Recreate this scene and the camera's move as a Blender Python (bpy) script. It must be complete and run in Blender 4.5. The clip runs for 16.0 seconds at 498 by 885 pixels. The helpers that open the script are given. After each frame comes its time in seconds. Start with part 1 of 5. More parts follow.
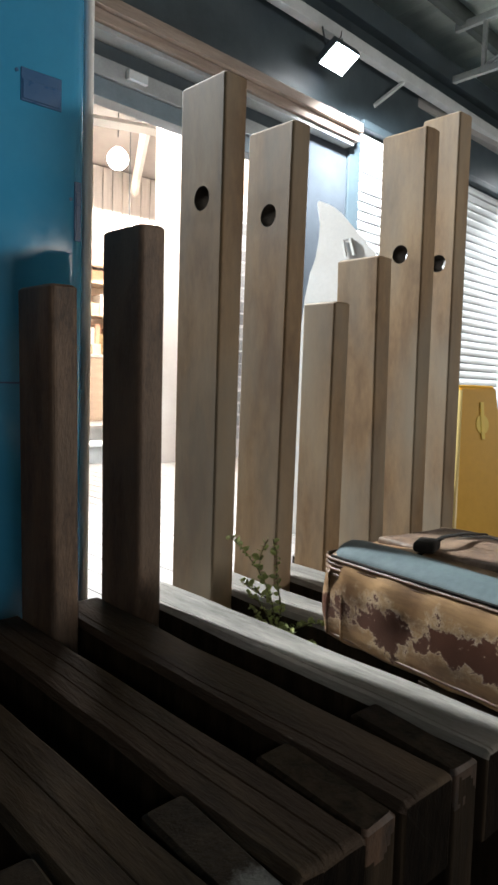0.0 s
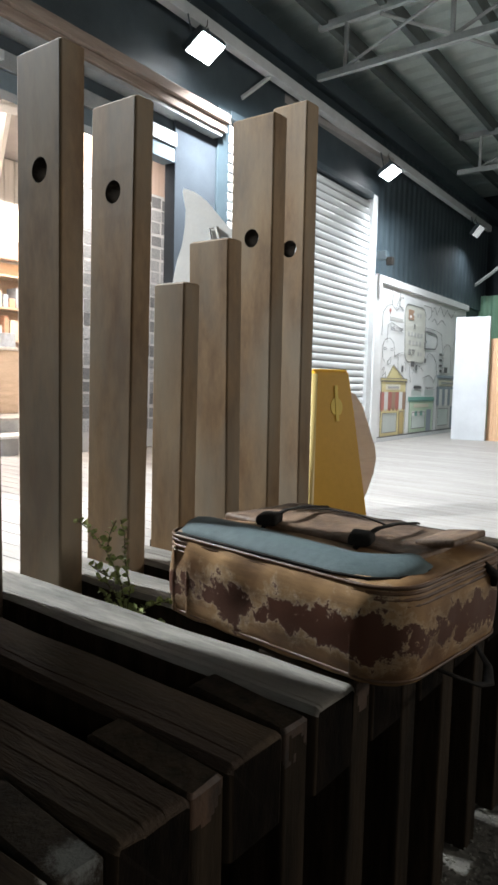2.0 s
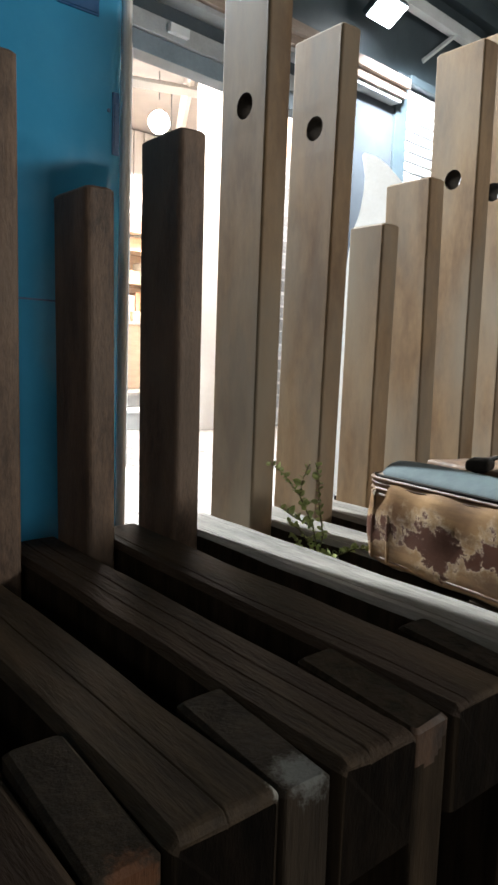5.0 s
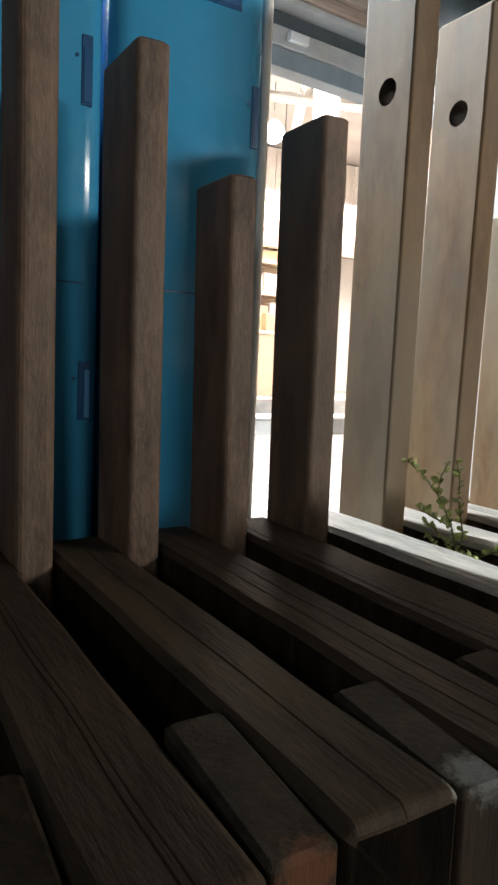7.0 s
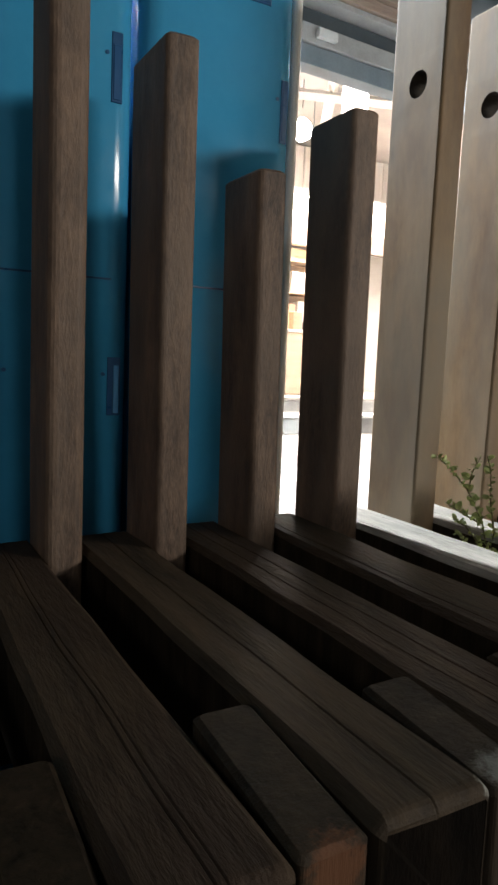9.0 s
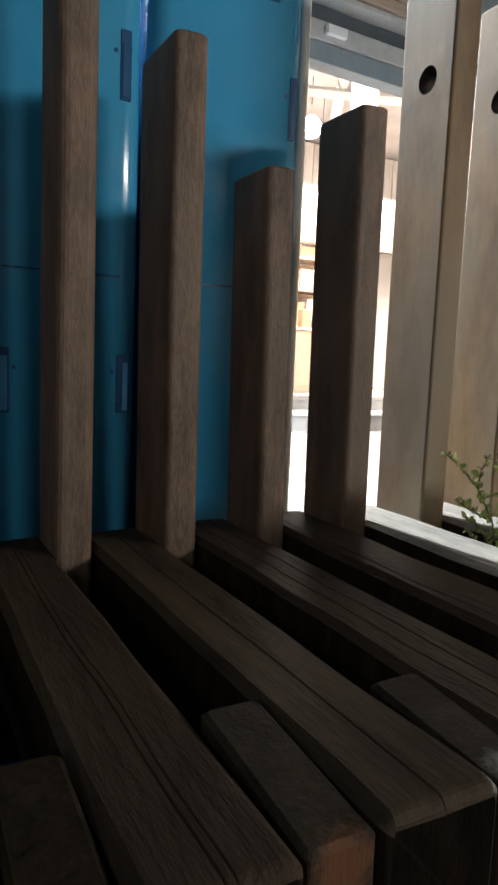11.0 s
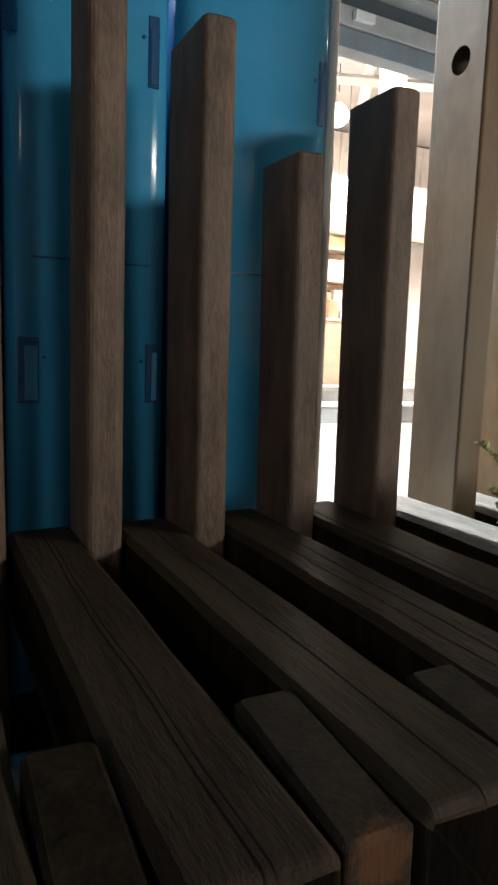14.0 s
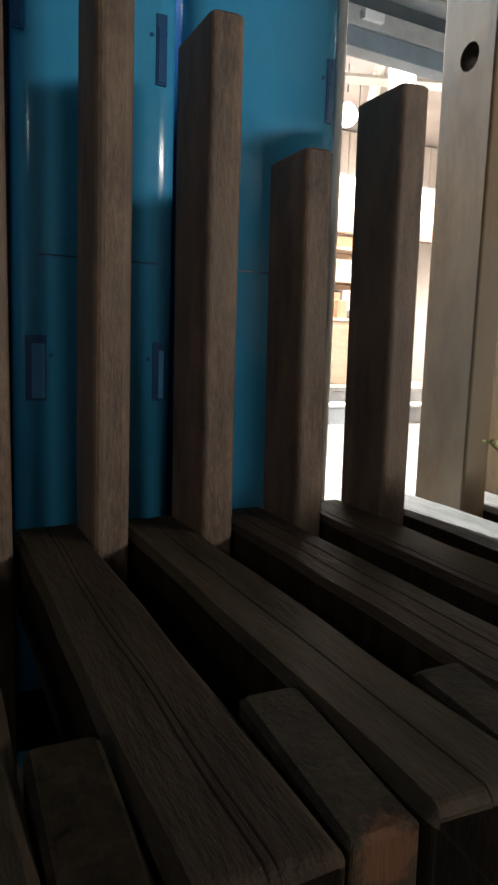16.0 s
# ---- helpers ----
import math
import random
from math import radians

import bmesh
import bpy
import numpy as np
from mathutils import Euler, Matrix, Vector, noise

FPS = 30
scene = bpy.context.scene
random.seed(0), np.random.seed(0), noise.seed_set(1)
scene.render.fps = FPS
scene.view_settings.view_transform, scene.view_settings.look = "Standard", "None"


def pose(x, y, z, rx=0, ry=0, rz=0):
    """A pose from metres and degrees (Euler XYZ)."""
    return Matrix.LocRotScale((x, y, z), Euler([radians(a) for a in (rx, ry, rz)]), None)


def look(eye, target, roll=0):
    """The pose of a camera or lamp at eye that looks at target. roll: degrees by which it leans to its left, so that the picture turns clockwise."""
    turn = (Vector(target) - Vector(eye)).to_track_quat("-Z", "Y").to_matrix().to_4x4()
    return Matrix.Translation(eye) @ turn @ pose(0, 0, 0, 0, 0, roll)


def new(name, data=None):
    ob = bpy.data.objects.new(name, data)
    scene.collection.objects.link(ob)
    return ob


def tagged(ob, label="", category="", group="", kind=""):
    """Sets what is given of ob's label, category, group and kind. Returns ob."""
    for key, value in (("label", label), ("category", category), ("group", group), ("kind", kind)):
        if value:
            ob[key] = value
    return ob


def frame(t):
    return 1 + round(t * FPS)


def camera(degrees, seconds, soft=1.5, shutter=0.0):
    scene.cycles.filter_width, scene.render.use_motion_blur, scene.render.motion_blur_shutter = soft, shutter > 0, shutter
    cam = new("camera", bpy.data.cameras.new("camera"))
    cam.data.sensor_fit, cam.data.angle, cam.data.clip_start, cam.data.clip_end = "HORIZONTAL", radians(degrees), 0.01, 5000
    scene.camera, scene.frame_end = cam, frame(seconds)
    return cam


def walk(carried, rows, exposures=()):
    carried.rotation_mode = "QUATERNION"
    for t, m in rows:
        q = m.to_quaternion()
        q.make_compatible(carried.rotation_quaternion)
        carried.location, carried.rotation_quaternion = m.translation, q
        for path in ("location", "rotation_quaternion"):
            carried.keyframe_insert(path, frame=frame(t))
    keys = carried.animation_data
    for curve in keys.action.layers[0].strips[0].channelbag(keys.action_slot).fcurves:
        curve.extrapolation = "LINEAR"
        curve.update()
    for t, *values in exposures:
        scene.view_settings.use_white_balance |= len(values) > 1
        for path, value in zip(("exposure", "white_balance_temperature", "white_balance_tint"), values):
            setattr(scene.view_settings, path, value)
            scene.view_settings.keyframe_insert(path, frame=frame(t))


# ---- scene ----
cam = camera(39.6, 16.0, soft=2.8)
PATH = [
    (0, (-0.0495, -0.0153, 0.8393), (1.2923, 1.4589, 0.6785), 1.75),
    (0.5, (-0.0356, -0.0257, 0.8355), (1.3938, 1.3633, 0.6704), 1.78),
    (1, (-0.0246, -0.0355, 0.831), (1.4836, 1.2672, 0.6626), 2.14),
    (1.5, (-0.0181, -0.0462, 0.8243), (1.5255, 1.2146, 0.6578), 1.72),
    (2, (-0.0089, -0.0566, 0.8165), (1.5662, 1.1638, 0.6444), 1.46),
    (2.5, (0.0058, -0.0652, 0.8042), (1.6131, 1.1095, 0.6118), 0.87),
    (3, (0.0165, -0.0661, 0.7881), (1.6016, 1.1389, 0.5996), 0.43),
    (3.5, (0.012, -0.0572, 0.7695), (1.5292, 1.2243, 0.5336), 0.99),
    (4, (-0.0012, -0.0322, 0.7608), (1.3915, 1.3911, 0.5746), 1.14),
    (4.5, (-0.0122, -0.0077, 0.7529), (1.2987, 1.4893, 0.5514), 1.09),
    (5, (-0.0251, 0.0149, 0.7418), (1.2294, 1.5551, 0.5098), 2.07),
    (5.2, (-0.028, 0.0149, 0.7398), (1.1996, 1.5779, 0.5156), 1.62),
    (7.5, (-0.0583, 0.0643, 0.7039), (0.9335, 1.7871, 0.4845), 2.67),
    (8, (-0.0553, 0.0613, 0.702), (0.9321, 1.7865, 0.4816), 2.47),
    (8.5, (-0.0563, 0.0583, 0.7049), (0.9213, 1.7901, 0.4923), 2.68),
    (9, (-0.0563, 0.0603, 0.7039), (0.8885, 1.8091, 0.4827), 2.4),
    (9.5, (-0.0573, 0.0613, 0.7029), (0.8707, 1.8185, 0.4775), 2.31),
    (12, (-0.0553, 0.0583, 0.7029), (0.8589, 1.8219, 0.4701), 2.31),
    (12.5, (-0.0583, 0.0613, 0.7019), (0.8419, 1.8315, 0.4649), 2.32),
    (13, (-0.0572, 0.0653, 0.6989), (0.8316, 1.8419, 0.4679), 2.63),
    (13.5, (-0.0603, 0.0603, 0.7048), (0.8145, 1.8451, 0.4826), 2.13),
    (14, (-0.0572, 0.0673, 0.698), (0.7952, 1.8587, 0.4442), 1.95),
    (14.5, (-0.0602, 0.0693, 0.6969), (0.7884, 1.8607, 0.4311), 2.15),
    (15, (-0.0581, 0.0713, 0.696), (0.7845, 1.8655, 0.4292), 2.25),
    (15.5, (-0.0571, 0.0694, 0.695), (0.7803, 1.8676, 0.44), 2.05),
    (16, (-0.0541, 0.0684, 0.694), (0.7765, 1.87, 0.4408), 1.96),
]
# the bench stands on a slight slope: its own level frame against the true one
PIVOT = Vector((0.8, 0.7, 0.0))
LEVEL = Matrix.Translation(PIVOT) @ Matrix.Rotation(0.02154, 4, Vector((0.008, -0.02, 0.0))) @ Matrix.Translation(-PIVOT)
EXPOSURES = [(0.0, 0.2), (0.3, 0.1), (1.0, -0.18), (2.5, -0.25), (3.5, -0.2), (5.0, 0.38), (7.5, 0.68), (9.5, 0.65), (12.0, 0.6), (14.5, 0.45), (15.0, 0.3), (16.0, 0.47)]
walk(cam, [(t, look(eye, target, roll)) for t, eye, target, roll in PATH], EXPOSURES)

# ---- world and lamps ----
world = bpy.data.worlds.new("night")
scene.world = world
world.use_nodes = True
world.node_tree.nodes["Background"].inputs[0].default_value = (0.45, 0.53, 0.62, 1)
world.node_tree.nodes["Background"].inputs[1].default_value = 0.072


def spot(name, place, target, watts, angle, size, colour, blend=0.6):
    data = bpy.data.lights.new(name, "SPOT")
    data.energy, data.spot_size, data.spot_blend, data.shadow_soft_size, data.color = watts, radians(angle), blend, size, colour
    ob = new(name, data)
    ob.matrix_world = look(place, target)
    return ob


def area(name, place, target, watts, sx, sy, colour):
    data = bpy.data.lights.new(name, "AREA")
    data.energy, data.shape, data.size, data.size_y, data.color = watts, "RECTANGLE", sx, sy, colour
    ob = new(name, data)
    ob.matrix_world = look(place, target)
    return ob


COLD = (0.90, 0.96, 1.0)
spot("flood_light_a", (0.34, 3.98, 3.70), (0.80, 1.9, 0.0), 1900, 165, 0.05, COLD)
spot("flood_light_b", (4.70, 3.66, 3.58), (6.2, 3.5, 0.0), 1250, 160, 0.06, COLD, 0.8)
spot("flood_light_c", (8.80, 3.88, 3.56), (9.7, 3.4, 0.0), 680, 166, 0.06, COLD, 1.0)
spot("flood_light_d", (12.9, 4.62, 3.75), (12.7, 2.8, 0.0), 160, 150, 0.06, COLD)
area("shop_light_front", (4.3, 5.5, 3.5), (4.3, 5.7, 0.0), 215, 2.6, 1.6, (1.0, 0.91, 0.84))
area("shop_light_back", (5.5, 8.2, 3.3), (5.5, 8.2, 0.0), 350, 3.0, 1.2, (1.0, 0.88, 0.78))
# unseen source added behind the camera to light the bench's front
area("unseen_front_fill", (6.6, -6.4, 3.0), (0.5, 0.9, 0.6), 265, 3.0, 0.9, (1.0, 0.94, 0.86))

# weak fill added out of view, lifts the posts' left sides
area("unseen_left_fill", (-2.6, -2.6, 2.2), (0.3, 0.8, 0.6), 12, 1.2, 0.6, (1.0, 0.95, 0.88))

# ---- materials ----
def material(name):
    m = bpy.data.materials.new(name)
    m.use_nodes = True
    n = m.node_tree.nodes
    return m, n, m.node_tree.links, n["Principled BSDF"]


def rgba(c):
    return (*c, 1.0)


def mottled(name, dark, light, scale=6.0, stretch=(1, 1, 1), rough=0.6, bump=0.15, fine=60.0, metal=0.0, spread=0.25, spec=0.5, grain=0.45, drift=None):
    """Two scales of noise between two colours, object-to-object variation and fine relief."""
    m, n, l, b = material(name)
    co = n.new("ShaderNodeTexCoord")
    mp = n.new("ShaderNodeMapping")
    mp.inputs["Scale"].default_value = stretch
    l.new(co.outputs["Object"], mp.inputs["Vector"])
    info = n.new("ShaderNodeObjectInfo")
    shift = n.new("ShaderNodeVectorMath")
    shift.operation = "MULTIPLY_ADD"
    l.new(info.outputs["Random"], shift.inputs[0])
    shift.inputs[1].default_value = (37.0, 19.0, 53.0)
    l.new(mp.outputs["Vector"], shift.inputs[2])
    big = n.new("ShaderNodeTexNoise")
    big.inputs["Scale"].default_value, big.inputs["Detail"].default_value, big.inputs["Roughness"].default_value = scale, 5.0, 0.6
    small = n.new("ShaderNodeTexNoise")
    small.inputs["Scale"].default_value, small.inputs["Detail"].default_value, small.inputs["Roughness"].default_value = fine, 4.0, 0.7
    for t in (big, small):
        l.new(shift.outputs[0], t.inputs["Vector"])
    mix = n.new("ShaderNodeMath")
    mix.operation = "MULTIPLY_ADD"
    l.new(small.outputs["Fac"], mix.inputs[0])
    mix.inputs[1].default_value = grain
    half = n.new("ShaderNodeMath")
    half.operation = "MULTIPLY_ADD"
    l.new(big.outputs["Fac"], half.inputs[0])
    half.inputs[1].default_value, half.inputs[2].default_value = 1.35 - grain, 0.025 - 0.5 * 0.45
    l.new(half.outputs[0], mix.inputs[2])
    ramp = n.new("ShaderNodeValToRGB")
    ramp.color_ramp.elements[0].position, ramp.color_ramp.elements[1].position = 0.28, 0.72
    ramp.color_ramp.elements[0].color, ramp.color_ramp.elements[1].color = rgba(dark), rgba(light)
    l.new(mix.outputs[0], ramp.inputs["Fac"])
    hsv = n.new("ShaderNodeHueSaturation")
    vary = n.new("ShaderNodeMath")
    vary.operation = "MULTIPLY_ADD"
    l.new(info.outputs["Random"], vary.inputs[0])
    vary.inputs[1].default_value, vary.inputs[2].default_value = spread, 1.0 - spread / 2
    l.new(vary.outputs[0], hsv.inputs["Value"])
    if drift:
        slow = n.new("ShaderNodeTexNoise")
        slow.inputs["Scale"].default_value, slow.inputs["Detail"].default_value = 2.2, 3.0
        l.new(shift.outputs[0], slow.inputs["Vector"])
        cut = n.new("ShaderNodeMapRange")
        cut.inputs["From Min"].default_value, cut.inputs["From Max"].default_value = 0.38, 0.66
        cut.inputs["To Max"].default_value = 0.75
        l.new(slow.outputs["Fac"], cut.inputs["Value"])
        tint = n.new("ShaderNodeMix")
        tint.data_type = "RGBA"
        l.new(cut.outputs["Result"], tint.inputs["Factor"])
        l.new(ramp.outputs["Color"], tint.inputs["A"])
        tint.inputs["B"].default_value = rgba(drift)
        l.new(tint.outputs["Result"], hsv.inputs["Color"])
    else:
        l.new(ramp.outputs["Color"], hsv.inputs["Color"])
    l.new(hsv.outputs["Color"], b.inputs["Base Color"])
    rr = n.new("ShaderNodeMath")
    rr.operation = "MULTIPLY_ADD"
    l.new(small.outputs["Fac"], rr.inputs[0])
    rr.inputs[1].default_value, rr.inputs[2].default_value = 0.25, rough - 0.12
    l.new(rr.outputs[0], b.inputs["Roughness"])
    b.inputs["Metallic"].default_value = metal
    b.inputs["Specular IOR Level"].default_value = spec
    bp = n.new("ShaderNodeBump")
    bp.inputs["Strength"].default_value, bp.inputs["Distance"].default_value = bump, 0.01
    l.new(mix.outputs[0], bp.inputs["Height"])
    l.new(bp.outputs["Normal"], b.inputs["Normal"])
    return m


def glow(name, colour, strength):
    m, n, l, b = material(name)
    b.inputs["Base Color"].default_value = rgba(colour)
    b.inputs["Emission Color"].default_value = rgba(colour)
    b.inputs["Emission Strength"].default_value = strength
    return m


def plain(name, colour, rough=0.5, metal=0.0):
    m, n, l, b = material(name)
    b.inputs["Base Color"].default_value = rgba(colour)
    b.inputs["Roughness"].default_value, b.inputs["Metallic"].default_value = rough, metal
    return m


POST_WOOD = mottled("post_wood", (0.150, 0.086, 0.041), (0.36, 0.236, 0.120), 3.6, (3.0, 3.0, 1.0), 0.66, 0.05, 34, spread=0.30, spec=0.36, grain=0.32, drift=(0.255, 0.222, 0.168))
DARK_POST = mottled("dark_post_wood", (0.038, 0.022, 0.015), (0.27, 0.172, 0.112), 4.2, (5, 5, 1.6), 0.6, 0.36, 36, spread=0.22, grain=0.52, drift=(0.14, 0.1, 0.072))
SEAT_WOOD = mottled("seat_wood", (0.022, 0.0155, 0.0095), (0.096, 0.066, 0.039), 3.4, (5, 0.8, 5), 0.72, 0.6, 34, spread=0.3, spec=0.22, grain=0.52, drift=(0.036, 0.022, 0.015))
# seat wood in a paler grey, floodlight put into its colour
LIT_SEAT_WOOD = mottled("lit_seat_wood", (0.075, 0.068, 0.056), (0.30, 0.28, 0.245), 4.5, (6, 0.9, 6), 0.7, 0.5, 30, spread=0.15, grain=0.5, drift=(0.15, 0.135, 0.11))
# legs and rails; on seat timbers it paints the shade of their sides
LEG_SHADE_WOOD = mottled("leg_shade_wood", (0.009, 0.007, 0.0045), (0.042, 0.029, 0.018), 5.0, (7, 7, 0.8), 0.76, 0.3, 26, spread=0.4, spec=0.10)
# end grain in near black, the front's shade included in the colour
SHADED_END_WOOD = mottled("shaded_end_grain", (0.003, 0.0025, 0.002), (0.014, 0.010, 0.007), 9.0, (3, 3, 1), 0.85, 0.5, 40, spread=0.4, spec=0.05)
BARE_WOOD = mottled("scuffed_bare_wood", (0.018, 0.011, 0.007), (0.095, 0.050, 0.027), 16.0, (2, 2, 1), 0.6, 0.3, 60, spread=0.6)
# bore walls near black, the shade inside the holes painted in
BORE_SHADE = mottled("shaded_bore", (0.012, 0.010, 0.008), (0.05, 0.04, 0.03), 30, rough=0.8)
BLUE = mottled("blue_plastic", (0.044, 0.325, 0.60), (0.06, 0.375, 0.66), 2.0, (1, 1, 1), 0.17, 0.012, 40, spread=0.06)
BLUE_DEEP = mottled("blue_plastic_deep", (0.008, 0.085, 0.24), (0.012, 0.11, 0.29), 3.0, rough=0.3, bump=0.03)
BLUE_PALE = mottled("pale_blue_insert", (0.10, 0.42, 0.84), (0.13, 0.48, 0.90), 9.0, rough=0.45, bump=0.05)
GRAVEL = mottled("gravel_soil", (0.04, 0.037, 0.03), (0.17, 0.16, 0.14), 12, (1, 1, 1), 0.9, 0.9, 120)
STONE = mottled("pebble", (0.09, 0.088, 0.072), (0.30, 0.295, 0.255), 18, rough=0.85, bump=0.3)
DECK = mottled("deck_plank", (0.24, 0.225, 0.21), (0.38, 0.36, 0.34), 3.0, (7, 0.5, 7), 0.6, 0.3, 20, spread=0.16)
DARK_STEEL = mottled("dark_painted_steel", (0.028, 0.042, 0.052), (0.055, 0.075, 0.088), 3.0, rough=0.5, bump=0.05, spread=0.1)
PURLIN = mottled("purlin_steel", (0.055, 0.066, 0.064), (0.10, 0.118, 0.112), 3.0, rough=0.5, bump=0.05, spread=0.15)
GREY_PANEL = mottled("grey_white_panel", (0.44, 0.46, 0.49), (0.54, 0.56, 0.59), 2.5, rough=0.45, bump=0.03)
ROOF_METAL = mottled("roof_sheet", (0.60, 0.66, 0.62), (0.76, 0.81, 0.77), 2.0, (1, 1, 1), 0.5, 0.08, 30, spread=0.1)
PALE_STEEL = mottled("pale_painted_steel", (0.50, 0.52, 0.53), (0.66, 0.68, 0.69), 4.0, rough=0.45, bump=0.04, spread=0.1)
TRUSS_STEEL = mottled("truss_steel", (0.26, 0.28, 0.28), (0.40, 0.42, 0.41), 5.0, rough=0.5, bump=0.05)
WHITE_PAINT = mottled("white_paint", (0.68, 0.69, 0.70), (0.82, 0.82, 0.82), 3.0, rough=0.5, bump=0.04, spread=0.06)
SHUTTER = mottled("shutter_slat", (0.58, 0.60, 0.61), (0.74, 0.76, 0.77), 3.0, (0.5, 4, 4), 0.38, 0.03, 30, spread=0.08)
BROWN_TRIM = mottled("brown_trim", (0.20, 0.145, 0.115), (0.36, 0.28, 0.23), 4.0, (0.5, 6, 6), 0.55, 0.15, 30)
LINTEL = mottled("grey_rail", (0.26, 0.27, 0.27), (0.40, 0.41, 0.41), 5.0, rough=0.45, bump=0.05)
PANEL_GREY = mottled("grey_blue_panel", (0.030, 0.036, 0.044), (0.050, 0.058, 0.068), 2.0, rough=0.8, bump=0.04, spec=0.15)
LINTEL_BLUE = mottled("blue_grey_lintel", (0.13, 0.17, 0.20), (0.20, 0.25, 0.29), 4.0, rough=0.45, bump=0.04)
YELLOW = mottled("yellow_plastic", (0.70, 0.37, 0.02), (0.82, 0.46, 0.035), 4.0, rough=0.42, bump=0.04, spread=0.02)
# brightened orange, light coming through the grip put into the colour
BACKLIT_ORANGE = mottled("backlit_orange", (0.95, 0.68, 0.10), (0.98, 0.74, 0.13), 6.0, rough=0.4, bump=0.02)
PALE_WOOD = mottled("pale_plywood", (0.56, 0.46, 0.38), (0.70, 0.60, 0.52), 4.0, (1, 1, 5), 0.55, 0.08, 30)
FIN_WHITE = mottled("fin_white", (0.54, 0.52, 0.49), (0.66, 0.64, 0.61), 4.0, rough=0.5, bump=0.04)
GREEN_SHEET = mottled("green_sheet", (0.12, 0.24, 0.16), (0.19, 0.33, 0.23), 2.0, rough=0.5, bump=0.05)
ORANGE_SHEET = mottled("orange_sheet", (0.56, 0.34, 0.20), (0.68, 0.44, 0.28), 3.0, rough=0.55, bump=0.05)
CLADDING = mottled("cladding", (0.60, 0.55, 0.50), (0.76, 0.71, 0.66), 3.0, (6, 6, 0.5), 0.5, 0.08, 20, spread=0.1)
SHOP_WALL = mottled("shop_wall", (0.72, 0.69, 0.65), (0.84, 0.81, 0.77), 2.0, rough=0.6, bump=0.03)
SHOP_CEIL = mottled("shop_ceiling", (0.26, 0.25, 0.24), (0.38, 0.36, 0.35), 2.0, rough=0.6, bump=0.04)
BLACK = mottled("black_webbing", (0.010, 0.009, 0.008), (0.035, 0.030, 0.026), 40, rough=0.85, bump=0.3, spec=0.15)
SHELF_WOOD = mottled("shelf_wood", (0.50, 0.37, 0.26), (0.66, 0.51, 0.38), 4.0, (1, 5, 5), 0.5, 0.1, 30)
TEAL = mottled("teal_band", (0.062, 0.088, 0.094), (0.125, 0.165, 0.168), 7, (1, 1, 1), 0.7, 0.2, 70, spec=0.25)
LEAF = mottled("weed_leaf", (0.17, 0.23, 0.06), (0.48, 0.53, 0.20), 30, rough=0.5, bump=0.1, spread=0.6)
STEM = mottled("weed_stem", (0.07, 0.07, 0.02), (0.14, 0.12, 0.04), 40, rough=0.6)
GLASS_GLOW = glow("flood_glass", (0.93, 0.97, 1.0), 60.0)
SHOP_GLOW = glow("shop_lamp_glass", (1.0, 0.95, 0.88), 40.0)


